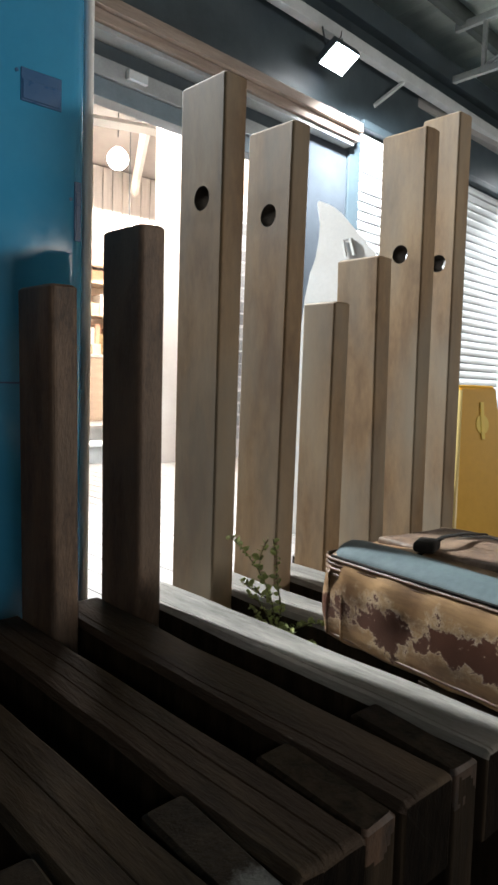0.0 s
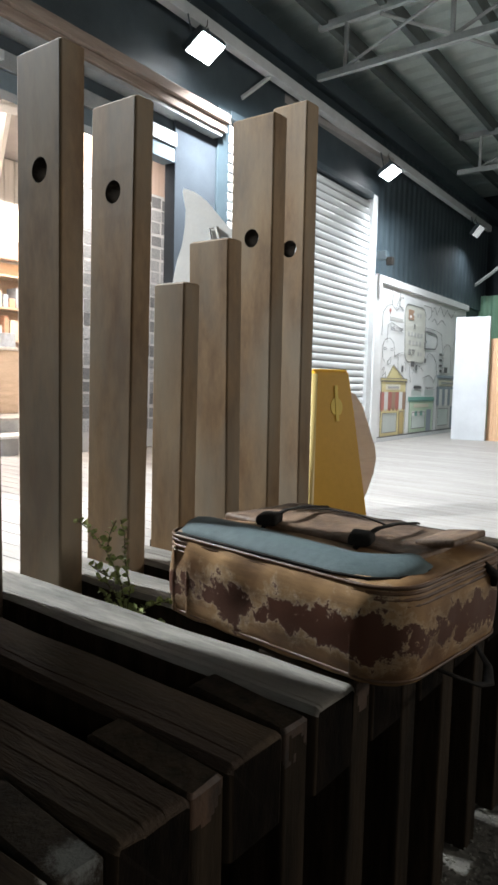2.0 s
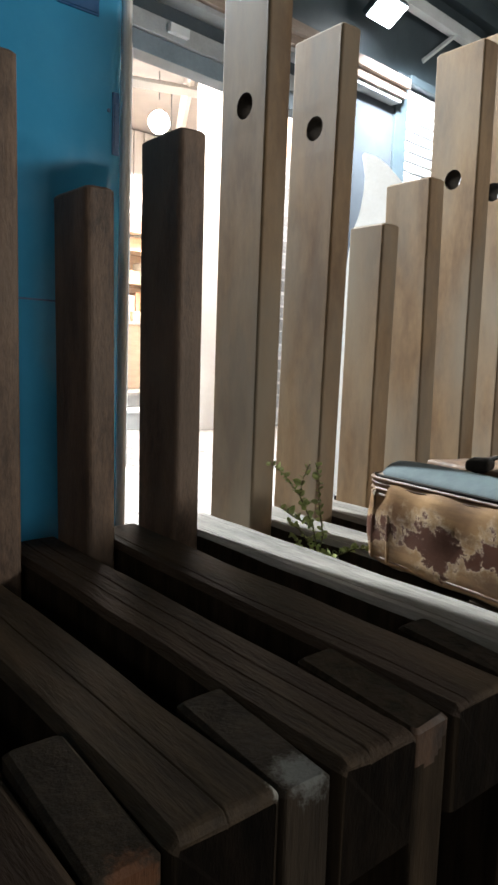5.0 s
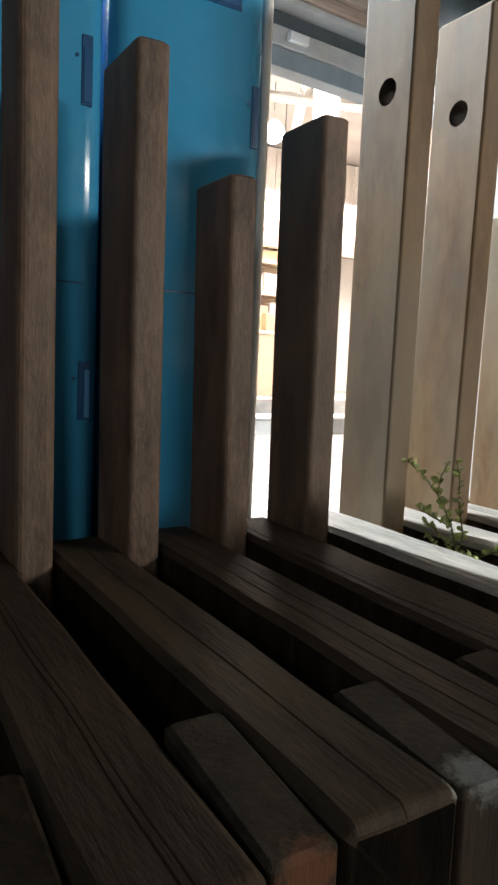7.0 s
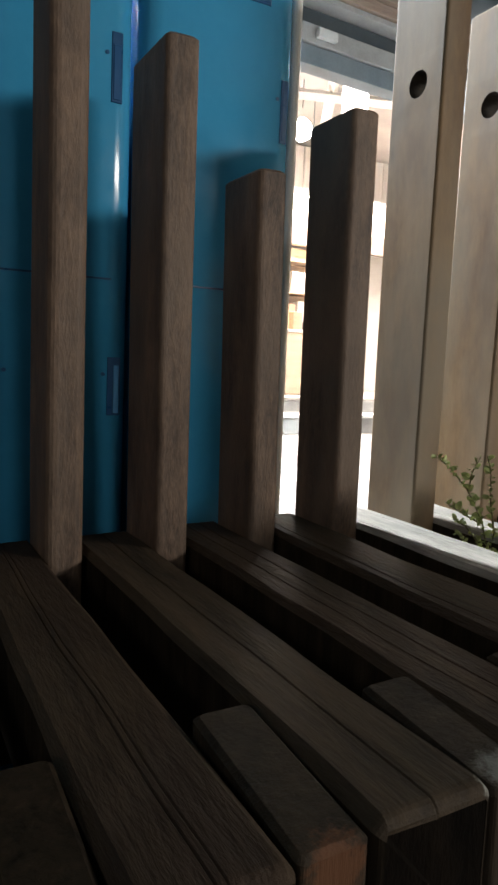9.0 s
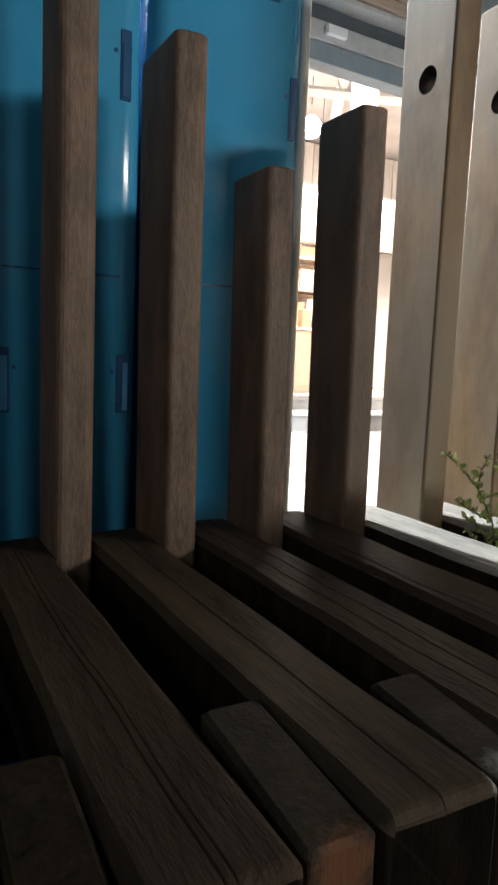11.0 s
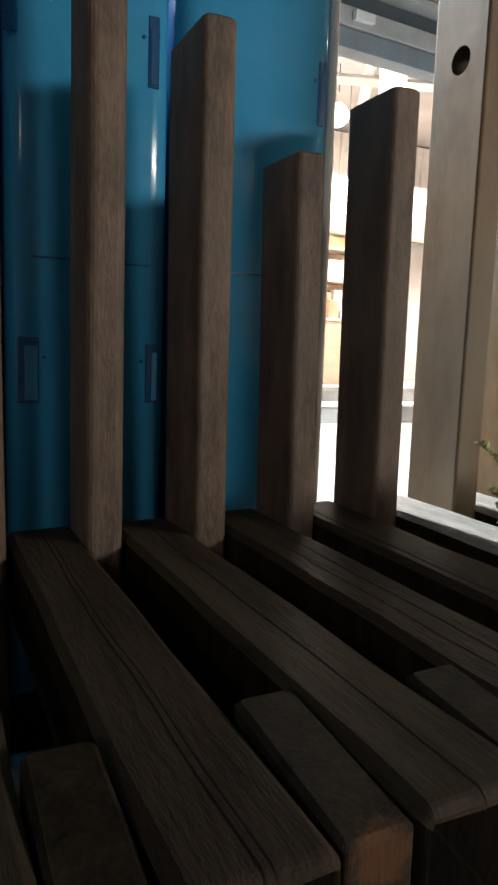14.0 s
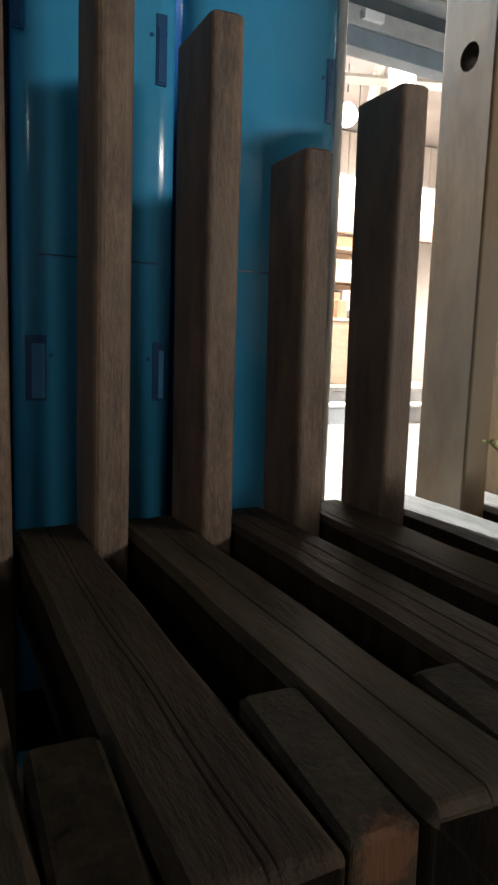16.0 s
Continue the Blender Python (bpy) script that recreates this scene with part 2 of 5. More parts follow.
def peeled_leather():
    """Tan leatherette whose skin has flaked off in ragged patches down to dark red-brown backing."""
    m, n, l, b = material("peeled_leather")
    co = n.new("ShaderNodeTexCoord")
    warp = n.new("ShaderNodeTexNoise")
    warp.inputs["Scale"].default_value, warp.inputs["Detail"].default_value = 45.0, 5.0
    l.new(co.outputs["Object"], warp.inputs["Vector"])
    add = n.new("ShaderNodeVectorMath")
    add.operation = "MULTIPLY_ADD"
    l.new(warp.outputs["Color"], add.inputs[0])
    add.inputs[1].default_value = (0.02, 0.02, 0.02)
    l.new(co.outputs["Object"], add.inputs[2])
    patch = n.new("ShaderNodeTexNoise")
    patch.inputs["Scale"].default_value, patch.inputs["Detail"].default_value, patch.inputs["Roughness"].default_value = 11.0, 9.0, 0.74
    l.new(add.outputs[0], patch.inputs["Vector"])
    # flaking is worst half-way up the sides, where the bag was rubbed
    sep = n.new("ShaderNodeSeparateXYZ")
    l.new(co.outputs["Object"], sep.inputs[0])
    away = n.new("ShaderNodeMath")
    away.operation = "SUBTRACT"
    l.new(sep.outputs["Z"], away.inputs[0])
    away.inputs[1].default_value = 0.056
    span = n.new("ShaderNodeMath")
    span.operation = "ABSOLUTE"
    l.new(away.outputs[0], span.inputs[0])
    band = n.new("ShaderNodeMapRange")
    band.inputs["From Min"].default_value, band.inputs["From Max"].default_value = 0.008, 0.056
    band.inputs["To Min"].default_value, band.inputs["To Max"].default_value = 0.055, -0.15
    l.new(span.outputs[0], band.inputs["Value"])
    s = n.new("ShaderNodeMath")
    s.operation = "ADD"
    l.new(patch.outputs["Fac"], s.inputs[0])
    l.new(band.outputs["Result"], s.inputs[1])
    mask = n.new("ShaderNodeValToRGB")
    mask.color_ramp.elements[0].position, mask.color_ramp.elements[1].position = 0.505, 0.514
    l.new(s.outputs[0], mask.inputs["Fac"])
    tone = n.new("ShaderNodeTexNoise")
    tone.inputs["Scale"].default_value, tone.inputs["Detail"].default_value = 11.0, 8.0
    l.new(co.outputs["Object"], tone.inputs["Vector"])
    skin = n.new("ShaderNodeValToRGB")
    skin.color_ramp.elements[0].position, skin.color_ramp.elements[1].position = 0.30, 0.66
    skin.color_ramp.elements[0].color, skin.color_ramp.elements[1].color = rgba((0.13, 0.058, 0.024)), rgba((0.47, 0.28, 0.125))
    l.new(tone.outputs["Fac"], skin.inputs["Fac"])
    # the skin is bleached and chalky where it lifts round the flaked patches
    rim = n.new("ShaderNodeValToRGB")
    rim.color_ramp.elements[0].position, rim.color_ramp.elements[1].position = 0.44, 0.503
    l.new(s.outputs[0], rim.inputs["Fac"])
    chalk = n.new("ShaderNodeMath")
    chalk.operation = "MULTIPLY"
    l.new(rim.outputs["Color"], chalk.inputs[0])
    l.new(tone.outputs["Fac"], chalk.inputs[1])
    pale = n.new("ShaderNodeMix")
    pale.data_type = "RGBA"
    l.new(chalk.outputs[0], pale.inputs["Factor"])
    l.new(skin.outputs["Color"], pale.inputs["A"])
    pale.inputs["B"].default_value = rgba((0.66, 0.50, 0.32))
    under = n.new("ShaderNodeValToRGB")
    under.color_ramp.elements[0].color, under.color_ramp.elements[1].color = rgba((0.055, 0.019, 0.010)), rgba((0.145, 0.054, 0.028))
    l.new(tone.outputs["Fac"], under.inputs["Fac"])
    runs = n.new("ShaderNodeMapping")
    runs.inputs["Scale"].default_value = (4.0, 4.0, 26.0)
    l.new(co.outputs["Object"], runs.inputs["Vector"])
    grime = n.new("ShaderNodeTexNoise")
    grime.inputs["Scale"].default_value, grime.inputs["Detail"].default_value, grime.inputs["Roughness"].default_value = 1.6, 6.0, 0.65
    l.new(runs.outputs["Vector"], grime.inputs["Vector"])
    dirt = n.new("ShaderNodeMapRange")
    dirt.inputs["From Min"].default_value, dirt.inputs["From Max"].default_value = 0.44, 0.66
    dirt.inputs["To Max"].default_value = 0.6
    l.new(grime.outputs["Fac"], dirt.inputs["Value"])
    soiled = n.new("ShaderNodeMix")
    soiled.data_type = "RGBA"
    l.new(dirt.outputs["Result"], soiled.inputs["Factor"])
    l.new(pale.outputs["Result"], soiled.inputs["A"])
    soiled.inputs["B"].default_value = rgba((0.085, 0.042, 0.022))
    mix = n.new("ShaderNodeMix")
    mix.data_type = "RGBA"
    l.new(mask.outputs["Color"], mix.inputs["Factor"])
    l.new(soiled.outputs["Result"], mix.inputs["A"])
    l.new(under.outputs["Color"], mix.inputs["B"])
    l.new(mix.outputs["Result"], b.inputs["Base Color"])
    b.inputs["Roughness"].default_value = 0.52
    bp = n.new("ShaderNodeBump")
    bp.invert = True
    bp.inputs["Strength"].default_value, bp.inputs["Distance"].default_value = 0.5, 0.002
    l.new(mask.outputs["Color"], bp.inputs["Height"])
    b2 = n.new("ShaderNodeBump")
    b2.inputs["Strength"].default_value, b2.inputs["Distance"].default_value = 0.35, 0.004
    l.new(tone.outputs["Fac"], b2.inputs["Height"])
    l.new(bp.outputs["Normal"], b2.inputs["Normal"])
    l.new(b2.outputs["Normal"], b.inputs["Normal"])
    return m


def wear_light_spot(name, dark, light, patch, centre, radius, stretch):
    """Dark timber with one ragged patch, wear and painted lamplight, round a bench point."""
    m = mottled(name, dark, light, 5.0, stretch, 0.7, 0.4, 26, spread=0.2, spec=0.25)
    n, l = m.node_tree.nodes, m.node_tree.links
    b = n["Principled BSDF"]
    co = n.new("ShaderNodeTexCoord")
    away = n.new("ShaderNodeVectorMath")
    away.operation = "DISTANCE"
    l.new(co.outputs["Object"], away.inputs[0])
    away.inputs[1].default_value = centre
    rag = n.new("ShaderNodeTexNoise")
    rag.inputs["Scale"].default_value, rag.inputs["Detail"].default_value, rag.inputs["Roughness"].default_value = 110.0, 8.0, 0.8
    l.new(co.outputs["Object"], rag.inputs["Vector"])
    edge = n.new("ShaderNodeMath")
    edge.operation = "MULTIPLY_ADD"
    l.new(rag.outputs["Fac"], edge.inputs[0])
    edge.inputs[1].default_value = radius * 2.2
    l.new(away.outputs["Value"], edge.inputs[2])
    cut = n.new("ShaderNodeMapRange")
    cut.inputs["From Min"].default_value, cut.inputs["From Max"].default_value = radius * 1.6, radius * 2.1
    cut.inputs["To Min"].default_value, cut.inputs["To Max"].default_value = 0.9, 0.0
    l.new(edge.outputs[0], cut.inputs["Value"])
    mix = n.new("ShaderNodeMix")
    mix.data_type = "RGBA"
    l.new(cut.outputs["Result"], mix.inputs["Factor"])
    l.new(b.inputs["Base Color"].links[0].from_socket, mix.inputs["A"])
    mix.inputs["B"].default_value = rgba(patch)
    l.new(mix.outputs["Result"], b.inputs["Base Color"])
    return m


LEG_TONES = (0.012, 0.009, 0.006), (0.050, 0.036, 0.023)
# pale patch: floodlight falling on the leg's top, painted on
LEG_LIT = wear_light_spot("leg_wood_lit_top", *LEG_TONES, (0.17, 0.178, 0.17), (0.332, 0.368, 0.450), 0.025, (7, 7, 0.8))
LEG_ORANGE = wear_light_spot("leg_wood_bare_top", *LEG_TONES, (0.13, 0.056, 0.027), (0.178, 0.352, 0.438), 0.026, (7, 7, 0.8))
# pale corner: the same floodlight painted on the timber beside it
SEAT_LIT_CORNER = wear_light_spot("seat_wood_lit_corner", (0.022, 0.0155, 0.0095), (0.096, 0.066, 0.039), (0.36, 0.36, 0.33), (0.300, 0.356, 0.456), 0.012, (5, 0.8, 5))
LEATHER = peeled_leather()
FLAP = mottled("pale_worn_leather", (0.060, 0.030, 0.016), (0.33, 0.215, 0.135), 9, (1, 1, 1), 0.6, 0.5, 45, grain=0.6)
TAN = mottled("worn_tan_leather", (0.075, 0.036, 0.018), (0.22, 0.12, 0.06), 16, rough=0.5, bump=0.3, fine=70)

# ---- mesh helpers ----
def mesh_of(name, bm, mat, smooth=False):
    me = bpy.data.meshes.new(name)
    bmesh.ops.recalc_face_normals(bm, faces=bm.faces)
    if smooth:
        for f in bm.faces:
            f.smooth = True
    bm.to_mesh(me)
    bm.free()
    me.materials.append(mat)
    return me


def part(name, bm, mat, parent, label="", smooth=False):
    ob = new(name, mesh_of(name, bm, mat, smooth))
    ob.parent = parent
    return tagged(ob, label)


def thing(name, m=None, label="", category="", group="", kind=""):
    ob = new(name)
    if m is not None:
        ob.matrix_world = m
    return tagged(ob, label, category, group, kind)


def single(name, bm, mat, m=None, label="", category="", group="", kind="", smooth=False):
    ob = new(name, mesh_of(name, bm, mat, smooth))
    if m is not None:
        ob.matrix_world = m
    return tagged(ob, label, category, group, kind)


def box(x0, x1, y0, y1, z0, z1, bevel=0.0, seg=2, bm=None):
    own = bm is None
    bm = bm or bmesh.new()
    made = bmesh.ops.create_cube(bm, size=1.0, matrix=Matrix.LocRotScale(((x0 + x1) / 2, (y0 + y1) / 2, (z0 + z1) / 2), None, (x1 - x0, y1 - y0, z1 - z0)))
    if bevel:
        edges = {e for v in made["verts"] for e in v.link_edges}
        bmesh.ops.bevel(bm, geom=list(edges), offset=bevel, segments=seg, affect="EDGES", profile=0.6)
    return bm


def tube(points, radius, sides=8, bm=None, caps=True, squash=1.0):
    """A round bar along points."""
    bm = bm or bmesh.new()
    pts = [Vector(p) for p in points]
    rings = []
    for i, p in enumerate(pts):
        d = (pts[min(i + 1, len(pts) - 1)] - pts[max(i - 1, 0)]).normalized()
        side = d.cross(Vector((0, 0, 1)))
        side = side.normalized() if side.length > 1e-4 else Vector((1, 0, 0))
        upv = side.cross(d).normalized()
        r = radius[i] if isinstance(radius, (list, tuple)) else radius
        rings.append([bm.verts.new(p + r * (math.cos(2 * math.pi * k / sides) * side + squash * math.sin(2 * math.pi * k / sides) * upv)) for k in range(sides)])
    for a, b in zip(rings, rings[1:]):
        for k in range(sides):
            bm.faces.new((a[k], a[(k + 1) % sides], b[(k + 1) % sides], b[k]))
    if caps:
        bm.faces.new(rings[0])
        bm.faces.new(rings[-1])
    return bm


def slab(outline, y0, y1, bm=None, bevel=0.0):
    """A board cut to an outline in x and z, from y0 to y1."""
    bm = bm or bmesh.new()
    a = [bm.verts.new((x, y0, z)) for x, z in outline]
    b = [bm.verts.new((x, y1, z)) for x, z in outline]
    faces = [bm.faces.new(a), bm.faces.new(b)]
    for i in range(len(a)):
        j = (i + 1) % len(a)
        bm.faces.new((a[i], a[j], b[j], b[i]))
    if bevel:
        edges = {e for f in faces for e in f.edges}
        bmesh.ops.bevel(bm, geom=list(edges), offset=bevel, segments=2, affect="EDGES")
    return bm

# ---- ground, deck and building ----
FACADE = Matrix.Translation((8.974, 4.656, 0.0)) @ Matrix.Rotation(math.atan2(0.065, 0.998), 4, "Z")
rng = random.Random(7)

bm = bmesh.new()
bmesh.ops.create_grid(bm, x_segments=120, y_segments=90, size=1.0)
for v in bm.verts:
    v.co = Vector((v.co.x * 16 + 4, v.co.y * 12 - 4, 0))
    near = max(0.0, 1 - (v.co - Vector((0.8, 0.5, 0))).length / 4)
    v.co.z = -0.035 + 0.012 * near * noise.noise(v.co * 3.0)
single("ground", bm, GRAVEL, None, "dark gravelly soil under and before the bench", "ground", kind="structure", smooth=True)

# far ground to the horizon
bm = bmesh.new()
vs = [bm.verts.new(p) for p in ((-300, -300, -0.08), (300, -300, -0.08), (300, 300, -0.08), (-300, 300, -0.08))]
bm.faces.new(vs)
single("ground_far", bm, GRAVEL, None, "dark ground running out to the horizon", "ground", kind="structure")

# pebbles by the bench
verts, faces = [], []
ICO = bmesh.new()
bmesh.ops.create_icosphere(ICO, subdivisions=1, radius=1.0)
ICO_V, ICO_F = [v.co.copy() for v in ICO.verts], [[v.index for v in f.verts] for f in ICO.faces]
ICO.free()
for i in range(7000):
    x, y = rng.uniform(0.3, 2.4), rng.uniform(-0.15, 0.95)
    r = rng.uniform(0.0016, 0.0048)
    base = len(verts)
    sx, sy = rng.uniform(0.7, 1.3), rng.uniform(0.7, 1.3)
    for v in ICO_V:
        k = r * rng.uniform(0.85, 1.1)
        verts.append((x + v.x * k * sx, y + v.y * k * sy, -0.030 + v.z * k * 0.7))
    faces += [[base + q for q in f] for f in ICO_F]
me = bpy.data.meshes.new("pebbles")
me.from_pydata(verts, [], faces)
me.materials.append(STONE)
tagged(new("pebbles", me), "pale grey pebbles strewn under the bench", "gravel", kind="stuff")

deck = thing("deck", Matrix.Identity(4), "pale weathered timber deck before the shop", "deck", kind="structure")
part("deck_base", box(1.72, 15.2, 0.84, 6.3, -0.06, -0.03), DARK_STEEL, deck)
part("deck_base", box(-2.5, 1.72, 1.12, 6.3, -0.06, -0.03), DARK_STEEL, deck)
part("rim_board", box(1.70, 15.2, 0.81, 1.072, -0.032, 0.0, 0.004), DECK, deck)

for s0, s1, z0, z1, nm in ((-0.0, 5.6, 2.40, 4.6, "over the painted hoarding"), (-3.80, 0.0, 3.36, 4.6, "over the shutter"), (-9.5, -3.80, 3.30, 4.6, "over the doorway")):
    bm = bmesh.new()
    steps = int((s1 - s0) / 0.05)
    rows_ = []
    for i in range(steps + 1):
        s = s0 + (s1 - s0) * i / steps
        y = 0.06 + (0.007 if s0 >= 0 and (i // 2) % 2 else 0.0)
        rows_.append((bm.verts.new((s, y, z0)), bm.verts.new((s, y, z1)), bm.verts.new((s, y + 0.03, z0)), bm.verts.new((s, y + 0.03, z1))))
    for a, b in zip(rows_, rows_[1:]):
        for q in ((a[0], b[0], b[1], a[1]), (a[2], a[3], b[3], b[2]), (a[0], a[2], b[2], b[0]), (a[1], b[1], b[3], a[3])):
            bm.faces.new(q)
    single("wall_upper", bm, DARK_STEEL, FACADE, "dark blue-grey metal wall " + nm, "wall", kind="structure")
# wall pieces round the opening
single("wall_panel", box(-4.45, -3.863, 0.0, 0.12, 0.0, 3.10, 0.004), PANEL_GREY, FACADE, "blue-grey sheet-metal wall panel beside the doorway", "wall", kind="structure")
single("wall_side", box(-9.5, -8.2, 0.04, 0.14, 0.0, 3.30), DARK_STEEL, FACADE, "dark metal wall beyond the doorway", "wall", kind="structure")
single("wall_hoarding_back", box(0.0, 5.6, 0.10, 0.20, 0.0, 2.5), DARK_STEEL, FACADE, "dark metal wall behind the hoarding", "wall", kind="structure")
single("shutter_post", box(-3.86, -3.68, -0.02, 0.10, 0.0, 3.42, 0.006), DARK_STEEL, FACADE, "dark steel guide post of the roller shutter", "post", "shutter posts", "structure")
single("shutter_post", box(-0.35, -0.20, -0.04, 0.10, 0.0, 3.42, 0.006), PALE_STEEL, FACADE, "pale steel guide post of the roller shutter", "post", "shutter posts", "structure")

single("door_jamb", box(-6.93, -6.71, -0.06, 0.12, 0.0, 2.733, 0.006), PALE_STEEL, FACADE, "pale grey painted steel jamb of the doorway", "jamb", kind="structure")

# doorway head: lintel, rail, gap, white strip and brown fascia
head = thing("door_head", FACADE, "layered door head with grey rail and brown fascia", "lintel", kind="structure")
part("lintel", box(-8.3, -4.452, 0.00, 0.14, 2.735, 2.86, 0.004), LINTEL_BLUE, head, "dark blue steel lintel")
part("rail", box(-8.3, -4.452, -0.02, 0.10, 2.865, 2.985, 0.006), LINTEL, head, "grey sliding-door rail")
part("rail_slot", box(-8.3, -4.452, 0.03, 0.12, 2.99, 3.10), DARK_STEEL, head)
part("white_strip", box(-8.3, -3.90, -0.10, 0.10, 3.105, 3.140, 0.003), LINTEL, head, "pale steel strip")
part("fascia", box(-8.3, -3.86, -0.13, 0.10, 3.145, 3.215, 0.004), BROWN_TRIM, head, "brown wooden fascia")
part("fascia", box(-8.3, -3.86, -0.17, 0.10, 3.220, 3.300, 0.004), BROWN_TRIM, head, "brown wooden fascia")
for s in (-6.42,):
    part("roller_bracket", box(s, s + 0.16, -0.06, -0.022, 2.90, 2.96, 0.004), PALE_STEEL, head, "small pale bracket")

# roller shutter of separate curved slats
shutter = thing("roller_shutter", FACADE, "closed white roller shutter of many narrow slats", "shutter", kind="structure")
PITCH = 0.092
prof = [(0.0, 0.0), (-0.012, 0.010), (-0.020, 0.030), (-0.020, 0.055), (-0.010, 0.076), (0.006, 0.083), (0.012, 0.083), (0.012, 0.0)]
bm = bmesh.new()
L_ = [bm.verts.new((-3.69, y, z)) for y, z in prof]
R_ = [bm.verts.new((-0.345, y, z)) for y, z in prof]
bm.faces.new(L_), bm.faces.new(R_)
for i in range(len(prof)):
    j = (i + 1) % len(prof)
    bm.faces.new((L_[i], L_[j], R_[j], R_[i]))
slat_mesh = mesh_of("slat", bm, SHUTTER)
for i in range(36):
    ob = new("slat", slat_mesh)
    ob.parent = shutter
    ob.location = (0, 0.02, 0.02 + i * PITCH)
part("backing", box(-3.69, -0.39, 0.035, 0.05, 0.0, 3.36), DARK_STEEL, shutter)
part("hood", box(-3.70, -0.38, -0.06, 0.06, 3.345, 3.42, 0.01), DARK_STEEL, shutter, "dark hood of the shutter")

# pale tube along the facade that carries the floodlights
single("lamp_beam", box(-9.5, 5.2, -0.10, -0.01, 3.965, 4.075, 0.006), PALE_STEEL, FACADE, "pale square steel beam carrying the floodlights", "beam", kind="structure")


DIM_GLOW = glow("dim_flood_glass", (0.85, 0.88, 0.9), 0.5)


def floodlight(s, tilt, lit=True):
    m = FACADE @ Matrix.Translation((s, -0.13, 3.965))
    ob = thing("floodlight", m, "glaring white floodlight hung from the pale beam" if lit else "small dark floodlight hung from the pale beam", "floodlight", "floodlights")
    part("bracket", tube([(-0.14, 0.02, 0), (-0.14, -0.03, -0.20)], 0.008, 6), DARK_STEEL, ob)
    part("bracket", tube([(0.14, 0.02, 0), (0.14, -0.03, -0.20)], 0.008, 6), DARK_STEEL, ob)
    b = box(-0.17, 0.17, -0.035, 0.03, -0.12, 0.12, 0.01)
    r = Matrix.Translation((0, -0.05, -0.22)) @ Matrix.Rotation(radians(tilt), 4, "X")
    b.transform(r)
    housing = part("housing", b, DARK_STEEL, ob, "dark finned housing")
    g = box(-0.158, 0.158, -0.045, -0.036, -0.108, 0.108, 0.003, 1)
    g.transform(r)
    part("glass", g, GLASS_GLOW if lit else DIM_GLOW, housing, "glowing front glass" if lit else "dimly glowing front glass")
    c = tube([(0.05, 0.02, -0.19), (0.10, 0.06, -0.05), (0.13, 0.02, 0.02), (0.16, 0.04, 0.11)], 0.004, 5)
    part("cable", c, BLACK, ob)
    return ob


for s in (-8.40, -4.30, -0.19):
    floodlight(s, 58)
floodlight(3.95, 38, False)

single("beam_brace", tube([(-3.05, -0.06, 3.96), (-3.38, 0.06, 3.66)], 0.022, 4), PALE_STEEL, FACADE, "short pale steel brace between lamp beam and wall", "brace", kind="structure")

# painted hoarding
hoard = thing("painted_hoarding", FACADE @ Matrix.Translation((0.05, 0, 0)) @ Matrix.Diagonal((1, 1, 0.965, 1)), "white hoarding printed with a line drawing of little shops", "hoarding")
part("board", box(-0.02, 4.0, -0.03, 0.02, 0.06, 2.36), WHITE_PAINT, hoard, "white printed board")
part("frame_post", box(-0.245, -0.02, -0.062, 0.04, 0.0, 2.44, 0.006), WHITE_PAINT, hoard, "white frame post")
part("frame_top", box(-0.20, 4.05, -0.065, 0.04, 2.362, 2.47, 0.006), WHITE_PAINT, hoard, "white top rail")
part("base_strip", box(-0.02, 4.0, -0.045, -0.032, 0.0, 0.058), PALE_STEEL, hoard)
INK = plain("black_ink", (0.13, 0.13, 0.135), 0.6)
PRINT = {c: mottled("print_" + c, tuple(0.9 * v for v in k), k, 5, rough=0.55, bump=0.02) for c, k in dict(
    yellow=(0.70, 0.62, 0.32), red=(0.42, 0.15, 0.12), green=(0.50, 0.62, 0.48), teal=(0.18, 0.40, 0.34), pale=(0.74, 0.74, 0.73), grey=(0.30, 0.34, 0.40), cream=(0.74, 0.71, 0.58), glass=(0.56, 0.62, 0.60),
    bubble=(0.72, 0.72, 0.66), faint=(0.48, 0.48, 0.47), ochre=(0.50, 0.38, 0.16), brown=(0.36, 0.24, 0.17)).items()}


def flat(name, outline, colour, lift, label=""):
    return part(name, slab(outline, -0.030 - lift - 0.002, -0.030 - lift), PRINT[colour] if colour in PRINT else INK, hoard, label)


def rect(x0, x1, z0, z1):
    return [(x0, z0), (x1, z0), (x1, z1), (x0, z1)]


def ink_line(pts, w=0.014, closed=False):
    bm = bmesh.new()
    ends = list(zip(pts, pts[1:])) + ([(pts[-1], pts[0])] if closed else [])
    for (x0, z0), (x1, z1) in ends:
        d = Vector((x1 - x0, z1 - z0))
        if d.length < 1e-5:
            continue
        p = Vector((-d.y, d.x)).normalized() * w / 2
        slab([(x0 + p.x, z0 + p.y), (x0 - p.x, z0 - p.y), (x1 - p.x, z1 - p.y), (x1 + p.x, z1 + p.y)], -0.042, -0.040, bm)
    return part("ink_line", bm, INK, hoard)


def curve_pts(cx, cz, rx, rz, a0=0, a1=360, n=20):
    return [(cx + rx * math.cos(radians(a0 + (a1 - a0) * i / n)), cz + rz * math.sin(radians(a0 + (a1 - a0) * i / n))) for i in range(n + 1)]


